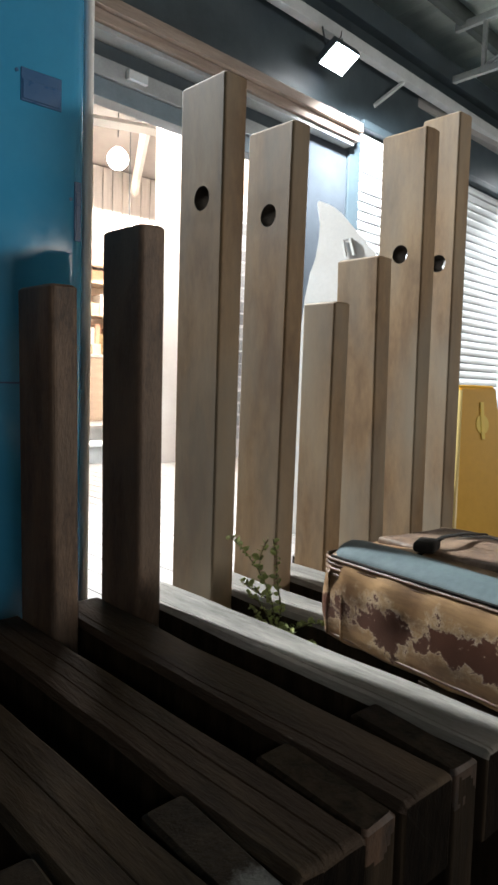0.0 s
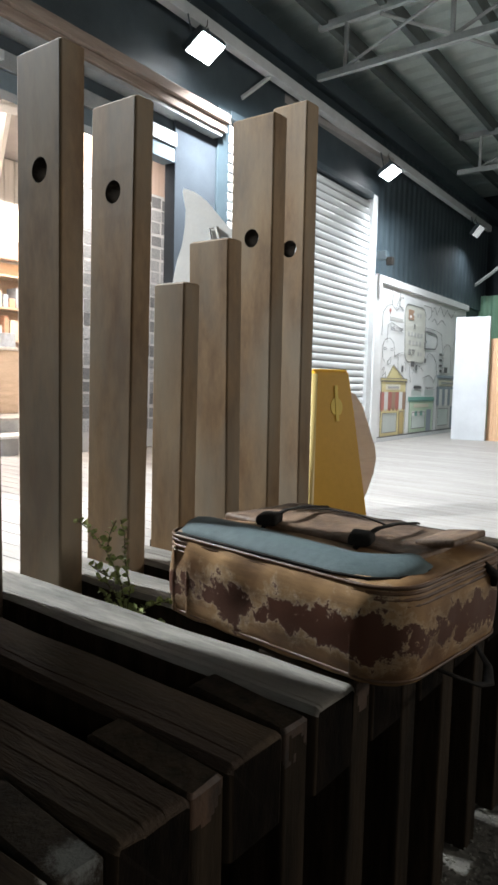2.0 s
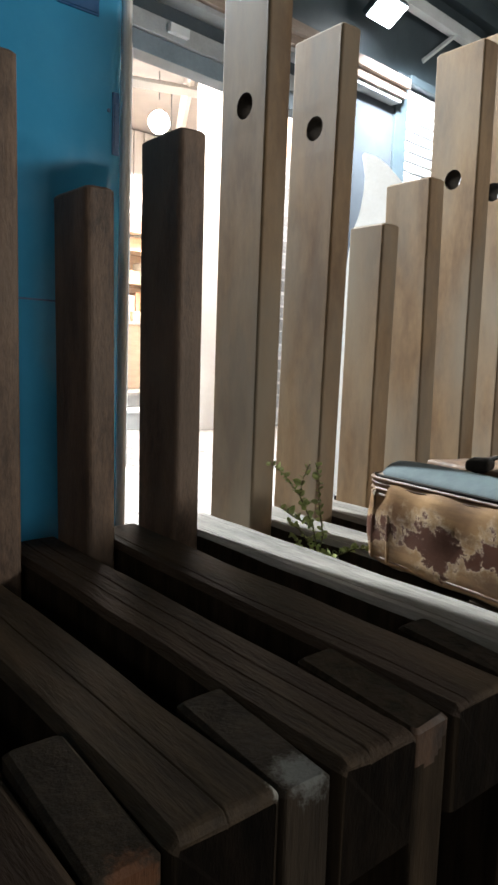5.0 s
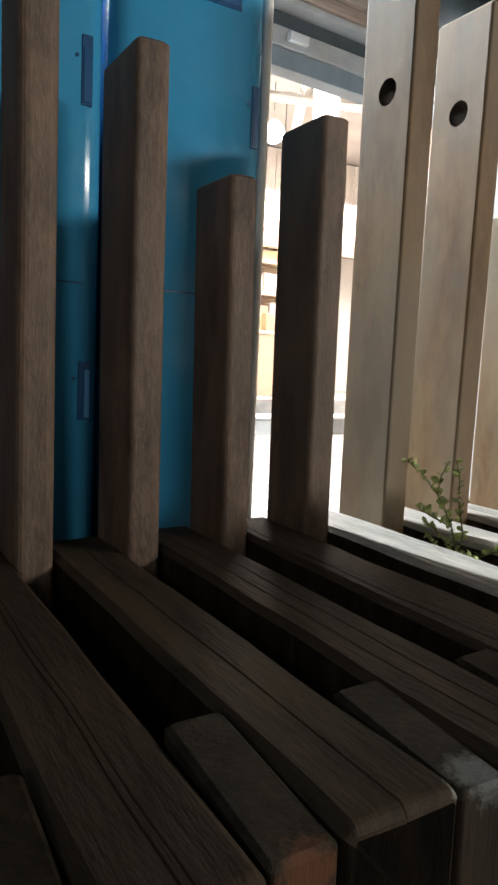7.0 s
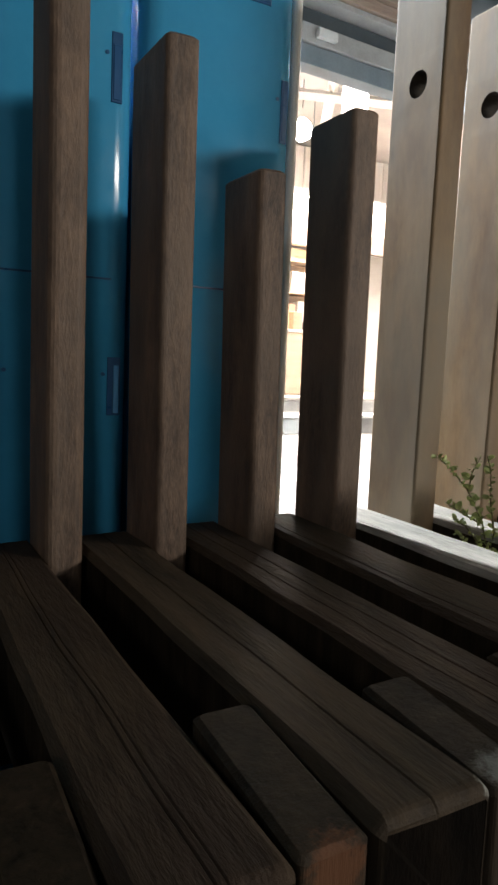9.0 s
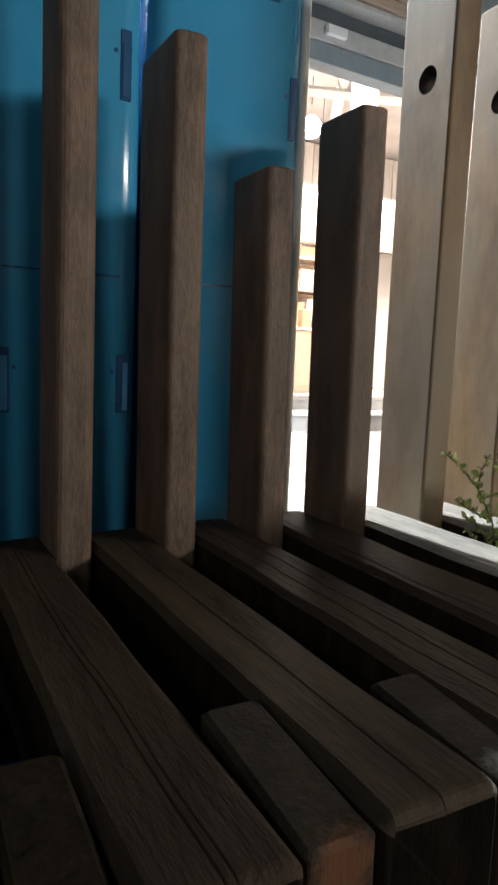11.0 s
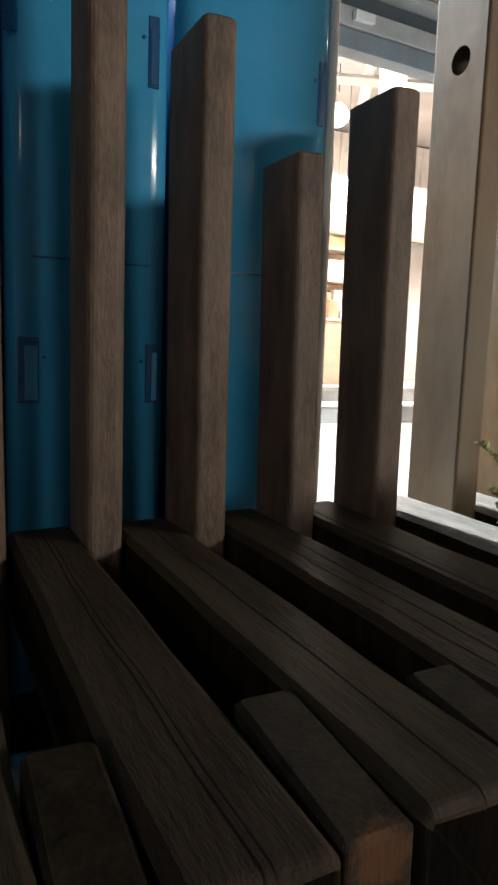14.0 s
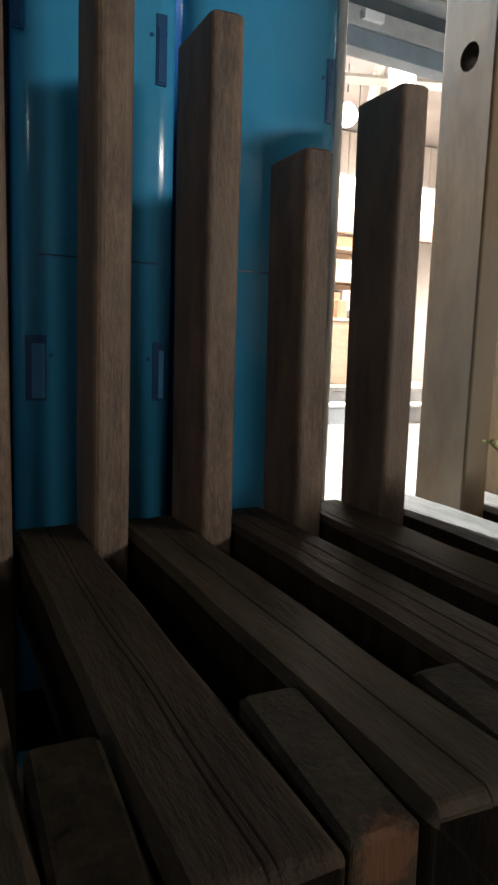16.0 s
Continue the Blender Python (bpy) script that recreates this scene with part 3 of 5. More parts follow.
# yellow shop with gable and striped awning
flat("shop_front", rect(0.13, 1.08, 0.07, 0.93), "yellow", 0.0)
flat("gable", [(0.32, 0.97), (0.99, 0.97), (0.55, 1.18)], "yellow", 0.0)
flat("cornice", rect(0.10, 1.12, 0.92, 0.97), "yellow", 0.004)
flat("shop_sign", rect(0.30, 0.86, 0.79, 0.88), "cream", 0.004)
W_AWN = 0.99 / 7
for i in range(7):
    x0 = 0.11 + i * W_AWN
    flat("awning_stripe", [(x0, 0.50), (x0 + W_AWN / 2, 0.46), (x0 + W_AWN, 0.50), (x0 + W_AWN, 0.76), (x0, 0.76)], ("red", "pale", "red", "brown", "red", "pale", "brown")[i], 0.004)
flat("shop_window", rect(0.20, 0.74, 0.13, 0.43), "glass", 0.004)
flat("shop_door", rect(0.84, 1.02, 0.08, 0.45), "ochre", 0.004)
# green shop
flat("shop_front", rect(1.26, 2.38, 0.08, 0.62), "green", 0.0)
flat("roof_band", rect(1.20, 2.42, 0.60, 0.68), "teal", 0.004)
flat("shop_sign", rect(1.46, 2.14, 0.50, 0.56), "cream", 0.004)
flat("shop_window", rect(1.38, 1.98, 0.15, 0.42), "glass", 0.004)
flat("shop_door", rect(2.06, 2.28, 0.08, 0.46), "grey", 0.004)
for i in range(5):
    x0 = 1.38 + i * 0.12
    flat("awning_stripe", rect(x0, x0 + 0.12, 0.36, 0.44), "teal" if i % 2 else "pale", 0.008)
flat("roof_crate", rect(1.34, 1.78, 0.70, 0.80), "glass", 0.0)
flat("roof_crate", rect(1.92, 2.36, 0.70, 0.80), "glass", 0.0)
for i in range(4):
    ink_line(curve_pts(1.42 + 0.10 * i, 0.80, 0.05, 0.05, 0, 180, 8), 0.010)
    ink_line(curve_pts(1.99 + 0.10 * i, 0.80, 0.05, 0.05, 0, 180, 8), 0.010)
# grey shop
flat("shop_front", rect(2.55, 3.70, 0.08, 1.02), "pale", 0.0)
flat("cornice", rect(2.50, 3.76, 1.01, 1.07), "grey", 0.004)
flat("shop_sign", rect(2.62, 3.60, 0.88, 0.98), "cream", 0.004)
flat("cornice", rect(2.50, 3.76, 0.82, 0.86), "grey", 0.004)
for i in range(8):
    x0 = 2.52 + i * 0.15
    flat("awning_stripe", [(x0, 0.54), (x0 + 0.075, 0.50), (x0 + 0.15, 0.54), (x0 + 0.15, 0.82), (x0, 0.82)], "grey" if i % 2 == 0 else "pale", 0.004)
flat("shop_window", rect(2.62, 3.16, 0.15, 0.46), "glass", 0.004)
flat("shop_door", rect(3.30, 3.52, 0.08, 0.50), "grey", 0.004)
for r in (rect(0.13, 1.08, 0.07, 0.93), rect(0.10, 1.12, 0.92, 0.97), rect(1.26, 2.38, 0.08, 0.62), rect(2.55, 3.70, 0.08, 1.02), rect(0.20, 0.74, 0.13, 0.43), rect(0.84, 1.02, 0.08, 0.45), rect(1.38, 1.98, 0.15, 0.42), rect(2.62, 3.16, 0.15, 0.46)):
    ink_line(r, 0.009, True)
ink_line([(0.32, 0.97), (0.55, 1.18), (0.99, 0.97)], 0.012)
ink_line([(0.0, 0.07), (3.8, 0.07)], 0.016)
# speech balloon with rounded corners
bub = []
for cx, cz, a0 in ((1.66, 2.02, 0), (1.06, 2.02, 90), (1.12, 1.40, 180), (1.72, 1.40, 270)):
    bub += [(cx + 0.15 * math.cos(radians(a0 + t)), cz + 0.15 * math.sin(radians(a0 + t))) for t in range(0, 91, 15)]
flat("speech_balloon", bub, "bubble", 0.003)
ink_line(bub, 0.010, True)
ink_line([(1.80, 1.70), (1.90, 1.62), (1.80, 1.58)], 0.014)
flat("logo_block", rect(1.06, 1.30, 1.93, 2.09), "brown", 0.008, "dark brown block mark")
for cx, cz in ((1.15, 1.98), (1.28, 2.03)):
    flat("logo_dot", curve_pts(cx, cz, 0.03, 0.025, 0, 330, 11), "pale", 0.012)
for z, x0, x1, n in ((1.67, 1.06, 1.76, 5), (1.53, 1.12, 1.72, 4)):
    for k in range(n):
        a = x0 + (x1 - x0) * k / n
        flat("text_bar", rect(a, a + 0.085, z, z + 0.07), "faint", 0.008)
for k in range(2):
    flat("text_bar", rect(1.44 + 0.11 * k, 1.51 + 0.11 * k, 2.0, 2.06), "faint", 0.008)
    flat("text_bar", rect(1.52 + 0.11 * k, 1.59 + 0.11 * k, 1.36, 1.43), "faint", 0.008)
flat("text_bar", rect(0.36, 0.84, 1.86, 1.91), "faint", 0.004)
flat("text_bar", rect(0.38, 0.80, 0.815, 0.85), "faint", 0.008)
flat("text_bar", rect(2.74, 3.40, 0.91, 0.95), "faint", 0.008)


def lettering(words, x, z, size):
    data = bpy.data.curves.new("lettering", "FONT")
    data.body, data.size, data.extrude = words, size, 0.001
    ob = new("lettering", data)
    ob.data.materials.append(INK)
    ob.parent = hoard
    ob.location, ob.rotation_euler = (x, -0.046, z), (radians(90), 0, 0)
    return ob


lettering("X", 1.28, 1.79, 0.13)
lettering("BUY", 1.10, 1.36, 0.15)
lettering("WELCOME", 0.36, 1.70, 0.10)
# doodle lines: shirts, signs, an egg-shaped head, mountains, a car and a tall house
for pts in ([(0.06, 1.60), (0.08, 1.95), (0.22, 2.06), (0.40, 2.10), (0.56, 2.02), (0.70, 2.10), (0.84, 2.04)], [(0.40, 2.12), (0.42, 2.26), (0.36, 2.30)], [(0.56, 2.05), (0.68, 2.24), (0.70, 2.31)], curve_pts(0.78, 2.16, 0.10, 0.08, 60, 300),
            [(0.26, 1.50), (0.28, 1.78), (0.40, 1.82), (0.86, 1.74)], curve_pts(0.33, 1.42, 0.22, 0.16, -10, 190), [(0.11, 1.40), (0.12, 1.28), (0.20, 1.22)], [(0.55, 1.40), (0.56, 1.30), (0.70, 1.36), (0.92, 1.40)], [(0.70, 1.36), (0.72, 1.10), (0.80, 1.02)],
            rect(0.15, 0.24, 1.40, 1.43), rect(0.40, 0.50, 1.40, 1.43), [(0.32, 1.24), (0.44, 1.30), (0.42, 1.20), (0.32, 1.18), (0.32, 1.24)], [(0.10, 1.08), (0.20, 1.14), (0.14, 1.00), (0.24, 1.06), (0.26, 0.98)],
            [(1.70, 2.22), (2.05, 2.22), (2.10, 2.10), (1.95, 2.00)], [(2.05, 2.12), (2.22, 2.24), (2.34, 2.12), (2.52, 2.28), (2.70, 2.12), (2.86, 2.26), (3.1, 2.14), (3.3, 2.28)], [(2.10, 1.98), (2.25, 2.04), (2.40, 1.96), (2.62, 2.06), (2.8, 1.98)],
            [(1.86, 1.86), (2.40, 1.84), (2.62, 1.80), (2.72, 1.52), (2.70, 1.10)], curve_pts(2.98, 1.50, 0.20, 0.14, 0, 180), [(2.78, 1.50), (2.76, 1.12)], [(3.18, 1.50), (3.20, 1.12)], curve_pts(3.45, 1.6, 0.16, 0.2, 0, 180), [(3.29, 1.6), (3.29, 1.12)],
            [(1.95, 1.36), (2.05, 1.44), (2.24, 1.40), (2.40, 1.30), (2.46, 1.10), (2.30, 0.92)], curve_pts(1.56, 1.06, 0.22, 0.14, 20, 180), [(1.20, 1.22), (1.18, 1.06), (1.26, 0.92)], [(0.95, 1.24), (1.05, 1.20), (1.02, 1.10)], [(1.80, 1.00), (2.10, 1.06), (2.30, 0.98)]):
    ink_line(pts, 0.008)
car = [(1.82, 1.50), (2.34, 1.52), (2.42, 1.60), (2.40, 1.74), (2.30, 1.78), (1.82, 1.80)]
ink_line(car, 0.022, True)
for x, z, w, h in ((2.56, 1.42, 0.16, 0.04), (2.56, 1.32, 0.16, 0.04), (2.56, 1.22, 0.16, 0.04), (2.60, 1.12, 0.12, 0.05), (1.24, 1.18, 0.16, 0.09), (0.86, 1.08, 0.07, 0.10), (1.44, 1.12, 0.08, 0.10), (1.84, 1.26, 0.07, 0.08), (2.84, 1.12, 0.18, 0.10), (1.42, 0.82, 0.32, 0.05)):
    part("ink_blot", slab(rect(x, x + w, z, z + h), -0.042, -0.040), INK, hoard)
flat("heart", [(0.30, 2.00), (0.34, 2.04), (0.38, 2.00), (0.34, 1.95)], "red", 0.008)

# surveillance lamp on the shutter post
cam_box = thing("wall_lamp", FACADE @ Matrix.Translation((-0.16, -0.12, 2.62)), "small dark lamp fixed at the hoarding's corner", "lamp")
part("body", box(-0.05, 0.05, -0.08, 0.06, -0.06, 0.06, 0.012), DARK_STEEL, cam_box)
part("head", box(-0.04, 0.04, -0.16, -0.07, -0.14, -0.03, 0.012), BLACK, cam_box)
part("stem", tube([(0, 0.02, 0), (0, 0.10, 0.08)], 0.012, 8), DARK_STEEL, cam_box)

# leaning panels
bm = box(0, 0.05, -0.53, 0.0, 0.0, 1.93, 0.004)
single("white_panel", bm, GREY_PANEL, pose(10.714, 4.168, 0, 0, 0, 4), "plain white upright panel standing on the deck", "panel")
bm = bmesh.new()
n_ = 44
cols = []
for i in range(n_ + 1):
    y = -1.1 * i / n_
    x = 0.010 * (i % 2)
    cols.append([bm.verts.new((x, y, 0)), bm.verts.new((x, y, 1.60)), bm.verts.new((x + 0.02, y, 1.60)), bm.verts.new((x + 0.02, y, 0))])
for a, b in zip(cols, cols[1:]):
    for k in range(4):
        bm.faces.new((a[k], b[k], b[(k + 1) % 4], a[(k + 1) % 4]))
single("corrugated_panel", bm, ORANGE_SHEET, pose(10.90, 3.665, 0, 0, 0, 2), "orange-brown corrugated panel standing on the deck", "panel")
bm = bmesh.new()
cols = []
for i in range(121):
    y = 5.6 - 6.0 * i / 120
    x = 0.03 * ((i // 2) % 2)
    cols.append([bm.verts.new((x, y, 0)), bm.verts.new((x, y, 2.7)), bm.verts.new((x + 0.03, y, 2.7)), bm.verts.new((x + 0.03, y, 0))])
for a, b in zip(cols, cols[1:]):
    for k in range(4):
        bm.faces.new((a[k], b[k], b[(k + 1) % 4], a[(k + 1) % 4]))
single("wall_green", bm, GREEN_SHEET, pose(14.2, 0, 0), "green corrugated metal fence at the deck's far end", "wall", kind="structure")
single("wall_far", box(15.4, 15.6, -8, 6.0, 0, 6), DARK_STEEL, None, "dark wall closing the yard", "wall", kind="structure")

# ---- canopy roof ----
bm = bmesh.new()
grid = []
nx = 236
for i in range(nx + 1):
    x = -4.5 + 20.0 * i / nx
    dz = 0.045 if (i // 2) % 2 else 0.0
    grid.append([bm.verts.new((x, y, 5.15 + dz - 0.03 * (y + 1.0))) for y in (-4.0, 6.2)])
for a, b in zip(grid, grid[1:]):
    bm.faces.new((a[0], b[0], b[1], a[1]))
bmesh.ops.solidify(bm, geom=bm.faces[:], thickness=0.02)
single("ceiling", bm, ROOF_METAL, None, "underside of the corrugated metal canopy roof", "ceiling", kind="structure")


def truss(x):
    ob = thing("roof_truss", Matrix.Translation((x, 0, 0)), "pale grey steel roof truss under the canopy", "truss", "roof trusses")
    part("bottom_chord", box(-0.03, 0.03, -4.0, 4.35, 4.19, 4.26, 0.004), TRUSS_STEEL, ob)
    part("top_chord", box(-0.03, 0.03, -4.0, 4.35, 4.72, 4.80, 0.004), TRUSS_STEEL, ob)
    for k in range(7):
        y = 4.0 - k * 1.2
        part("upright", box(-0.02, 0.02, y - 0.02, y + 0.02, 4.26, 4.72), TRUSS_STEEL, ob)
        part("brace", tube([(0, y, 4.26), (0, y - 1.2, 4.72)], 0.018, 6), TRUSS_STEEL, ob)
    return ob


for x in (2.6, 6.77, 10.93):
    truss(x)
for y in (-7.7, -6.85, -6.0, -5.15, -4.3, -3.45, -2.6, -1.75, -0.95, -0.25):
    single("purlin", box(-13.2, 6.2, y - 0.04, y + 0.04, 4.76, 4.93, 0.004), PURLIN, FACADE, "dark steel purlin under the canopy roof", "purlin", "purlins", "structure")
single("eaves_beam", box(-4.5, 13.2, -0.09, 0.05, 4.30, 4.52, 0.006), DARK_STEEL, FACADE @ Matrix.Translation((0, 0.04, 0)), "dark steel beam along the facade", "beam", kind="structure")
for x0, y0, x1, y1 in ((6.77, 3.6, 10.93, 1.4), (10.93, 3.6, 6.77, 1.4), (2.6, 3.6, 6.77, 1.4)):
    single("wind_brace", tube([(x0, y0, 4.70), (x1, y1, 4.70)], 0.02, 6), TRUSS_STEEL, None, "thin diagonal steel brace under the roof", "brace", "wind braces", "structure")
single("end_brace", tube([(13.8, 5.25, 2.72), (13.8, 3.1, 4.2)], 0.035, 6), TRUSS_STEEL, None, "slanting steel brace at the canopy's far end", "brace", kind="structure")
# dark yard behind
single("wall_yard", box(-10, 16, -9.2, -9.0, -0.1, 4.5), DARK_STEEL, None, "dark wall across the yard", "wall", kind="structure")
single("wall_left", box(-6.2, -6.0, -9.0, 5.0, -0.1, 4.8), DARK_STEEL, None, "dark wall at the yard's end", "wall", kind="structure")

# ---- shop interior ----
single("shop_wall_back", box(-1.0, 9.5, 9.6, 9.75, 0.0, 3.9), SHOP_WALL, None, "cream back wall of the shop", "wall", kind="structure")
single("shop_wall_right", box(8.9, 9.05, 4.85, 9.6, 0.0, 3.9), SHOP_WALL, None, "cream side wall of the shop", "wall", kind="structure")
single("shop_wall_left", box(-1.2, -1.05, 4.2, 9.7, 0.0, 3.9), SHOP_WALL, None, "cream side wall of the shop", "wall", kind="structure")
single("shop_ceiling", box(-1.2, 9.1, 4.55, 9.75, 3.9, 4.0), SHOP_CEIL, None, "grey ceiling of the shop", "ceiling", kind="structure")
steps_ = thing("shop_step", Matrix.Identity(4), "blue-grey step up to the shop floor", "step", kind="structure")
part("riser", box(-1.0, 8.9, 6.30, 6.36, -0.03, 0.17, 0.004), LINTEL, steps_)
part("tread", box(-1.0, 8.9, 6.28, 6.75, 0.172, 0.20, 0.004), WHITE_PAINT, steps_)
part("riser", box(-1.0, 8.9, 6.75, 6.80, 0.2, 0.33, 0.004), LINTEL, steps_)
single("shop_floor", box(-1.0, 8.9, 6.72, 9.6, 0.332, 0.36), DECK, None, "pale floor of the shop", "floor", kind="structure")
clad = thing("clad_partition", Matrix.Identity(4), "pale vertical board cladding high on the shop wall", "cladding", kind="structure")
for i in range(40):
    part("board", box(1.6 + i * 0.16, 1.6 + i * 0.16 + 0.148, 8.9, 8.94, 2.75, 3.88, 0.004, 1), CLADDING, clad)
part("rail", box(1.6, 8.0, 8.84, 8.96, 2.48, 2.74, 0.006), BROWN_TRIM, clad, "brown cross rail")
single("pillar", box(4.115, 4.40, 6.05, 6.12, -0.03, 3.9, 0.01), SHOP_WALL, None, "white square pillar inside the shop", "pillar", kind="structure")
for a, b in (((2.0, 4.6, 3.86), (4.6, 9.2, 3.6)), ((3.2, 4.6, 3.86), (5.8, 9.2, 3.6)), ((2.4, 7.2, 3.6), (6.2, 6.2, 3.7))):
    single("shop_rafter", tube([a, b], 0.06, 4), SHOP_WALL, None, "white painted rafter inside the shop", "rafter", "shop rafters", "structure")


def shop_lamp(x, y, z, r):
    ob = thing("shop_lamp", Matrix.Translation((x, y, z)), "small bright ceiling lamp inside the shop", "lamp", "shop lamps")
    bm = bmesh.new()
    bmesh.ops.create_uvsphere(bm, u_segments=12, v_segments=8, radius=r)
    part("bulb", bm, SHOP_GLOW, ob, "glowing bulb", True)
    part("cup", tube([(0, 0, r * 0.92), (0, 0, r * 1.1)], [r * 0.45, r * 0.35], 12), WHITE_PAINT, ob)
    part("rod", tube([(0, 0, r * 2), (0, 0, 3.9 - z)], 0.006, 5), DARK_STEEL, ob)


shop_lamp(4.2, 7.0, 3.36, 0.12)
shop_lamp(4.55, 7.3, 2.75, 0.035)
shop_lamp(4.0, 7.3, 2.62, 0.03)
shop_lamp(3.6, 7.6, 2.60, 0.03)

# shelving with goods at the back of the shop
shelf = thing("shelf_unit", Matrix.Translation((3.3, 8.7, 0.36)), "open wooden shelf unit filled with small colourful goods", "shelf")
part("side_panel", box(-0.02, 0.02, 0, 0.4, 0, 2.1), SHELF_WOOD, shelf)
part("side_panel", box(2.98, 3.02, 0, 0.4, 0, 2.1), SHELF_WOOD, shelf)
part("back_panel", box(0.02, 2.98, 0.38, 0.4, 0, 2.1), SHELF_WOOD, shelf, "orange-brown back panel")
for k in range(5):
    part("shelf_board", box(0.02, 2.98, 0.0, 0.378, 0.05 + 0.45 * k, 0.08 + 0.45 * k), SHELF_WOOD, shelf)
GOODS = [mottled("goods_" + str(i), tuple(0.7 * v for v in c), c, 20, rough=0.5, bump=0.03) for i, c in enumerate(((0.75, 0.66, 0.52), (0.62, 0.36, 0.24), (0.45, 0.50, 0.56), (0.74, 0.72, 0.68), (0.68, 0.52, 0.30), (0.72, 0.66, 0.6)))]
for k in range(4):
    x = 0.08
    while x < 2.85:
        w, h = rng.uniform(0.07, 0.18), rng.uniform(0.12, 0.34)
        g = single("goods_box", box(x, x + w, 0.06, 0.30, 0, h, 0.006, 1), rng.choice(GOODS), Matrix.Translation((3.3, 8.7, 0.36 + 0.081 + 0.45 * k)), "small packaged article on the shop shelf", "package", "shelf goods")
        x += w + rng.uniform(0.01, 0.05)
counter = thing("shop_counter", Matrix.Translation((3.6, 7.6, 0.36)), "pale wooden display counter in the shop", "counter")
part("body", box(0, 1.6, 0, 0.5, 0, 0.78, 0.01), SHELF_WOOD, counter)
part("top", box(-0.03, 1.63, -0.03, 0.53, 0.782, 0.82, 0.006), CLADDING, counter)
for i in range(9):
    w, h = rng.uniform(0.08, 0.16), rng.uniform(0.08, 0.26)
    single("goods_box", box(0, w, 0, 0.14, 0, h, 0.006, 1), rng.choice(GOODS), Matrix.Translation((3.65 + 0.17 * i, 7.75, 1.181)), "small article on the display counter", "package", "counter goods")
poster = thing("poster_board", Matrix.Translation((5.93, 6.10, 0.0)), "white standing board covered with grey printed clippings", "display board")
part("board", box(-1.04, 0.55, 0, 0.04, 0.0, 3.60, 0.004), WHITE_PAINT, poster)
# pinkish colour puts the shop's warm light into the upper board
part("upper_panel", box(-1.04, 0.55, -0.006, -0.001, 3.03, 3.60), mottled("warm_lit_board", (0.56, 0.42, 0.34), (0.68, 0.54, 0.46), 3.0, (6, 6, 0.5), 0.6, 0.05, 20), poster, "upper panel with warm light painted in pink")
PAPER = [mottled("clipping_" + str(i), (v * 0.40, v * 0.45, v * 0.50), (v, v, v), 45, rough=0.6, bump=0.02, fine=160, grain=0.7) for i, v in enumerate((0.62, 0.76, 0.50, 0.36))]
for i in range(9):
    for k in range(19):
        x, z = -1.02 + i * 0.168 + rng.uniform(0, 0.012), 0.22 + k * 0.147 + rng.uniform(0, 0.012)
        part("clipping", box(x, x + rng.uniform(0.12, 0.16), -0.004, -0.002, z, z + rng.uniform(0.105, 0.14)), rng.choice(PAPER), poster)

# ---- bench ----
STEP, GAP = 0.150, 0.052
SEAT = 0.45
bench = thing("timber_bench", LEVEL,
              "heavy dark timber bench with tall uneven upright posts as its back", "bench")
bench.matrix_world = LEVEL


def beam_mesh(seed, y0, y1, w, h, R):
    """A seat timber: chamfered, worn, with split ends and long grain cracks sunk into the top."""
    r = random.Random(seed)
    bm = bmesh.new()
    cracks = sorted(r.uniform(0.018, w - 0.018) for _ in range(1 + seed % 2))
    prof = [(0.0, -h), (0.0, -0.008), (0.008, 0.0)]
    for c in cracks:
        depth = r.uniform(0.0006, 0.0014)
        prof += [(c - 0.0013, 0.0), (c, -depth), (c + 0.0013, 0.0)]
    prof += [(w - 0.008, 0.0), (w, -0.008), (w, -h)]
    rings = []
    stations = [(y0 + R - R * math.sin(radians(th)), 1 - math.cos(radians(th))) for th in (90, 72, 54, 36, 18, 0)]
    stations += [(y0 + R + (y1 - y0 - R - 0.006) * i / 24, 0.0) for i in range(1, 25)] + [(y1, 0.3)]
    for i, (y, drop) in enumerate(stations):
        ring = []
        for k, (x, z) in enumerate(prof):
            inner = 3 <= k < len(prof) - 3
            wob = 0.0018 * noise.noise(Vector((x * 30 + seed * 3.1, y * 7, z * 20)))
            worn = 1 + 0.5 * noise.noise(Vector((x * 42 + seed * 5.7, 1.3, 0.2)))
            cr = 0.006 * noise.noise(Vector((seed, y * 5, 3.3))) if inner else wob
            side = 0.006 * drop * worn
            px = min(max(x, side), w - side) + cr
            pz = z + wob - (R * drop * worn * (0.4 if z < -0.004 and not inner else 1.0) if z > -0.05 else 0.0)
            ring.append(bm.verts.new((px, y + (0.003 * noise.noise(Vector((x * 50, seed, z * 40))) if i == 0 else 0.0), pz)))
        rings.append(ring)
    m = len(prof)
    for a, b in zip(rings, rings[1:]):
        for k in range(m):
            bm.faces.new((a[k], a[(k + 1) % m], b[(k + 1) % m], b[k]))
    bm.faces.new(rings[0])
    bm.faces.new(rings[-1])
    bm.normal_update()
    # sides and front ends get darker wood, standing in for their shade
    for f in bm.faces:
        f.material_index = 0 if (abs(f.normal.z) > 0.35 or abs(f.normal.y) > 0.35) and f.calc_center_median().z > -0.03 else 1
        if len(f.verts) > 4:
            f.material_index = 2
    return bm


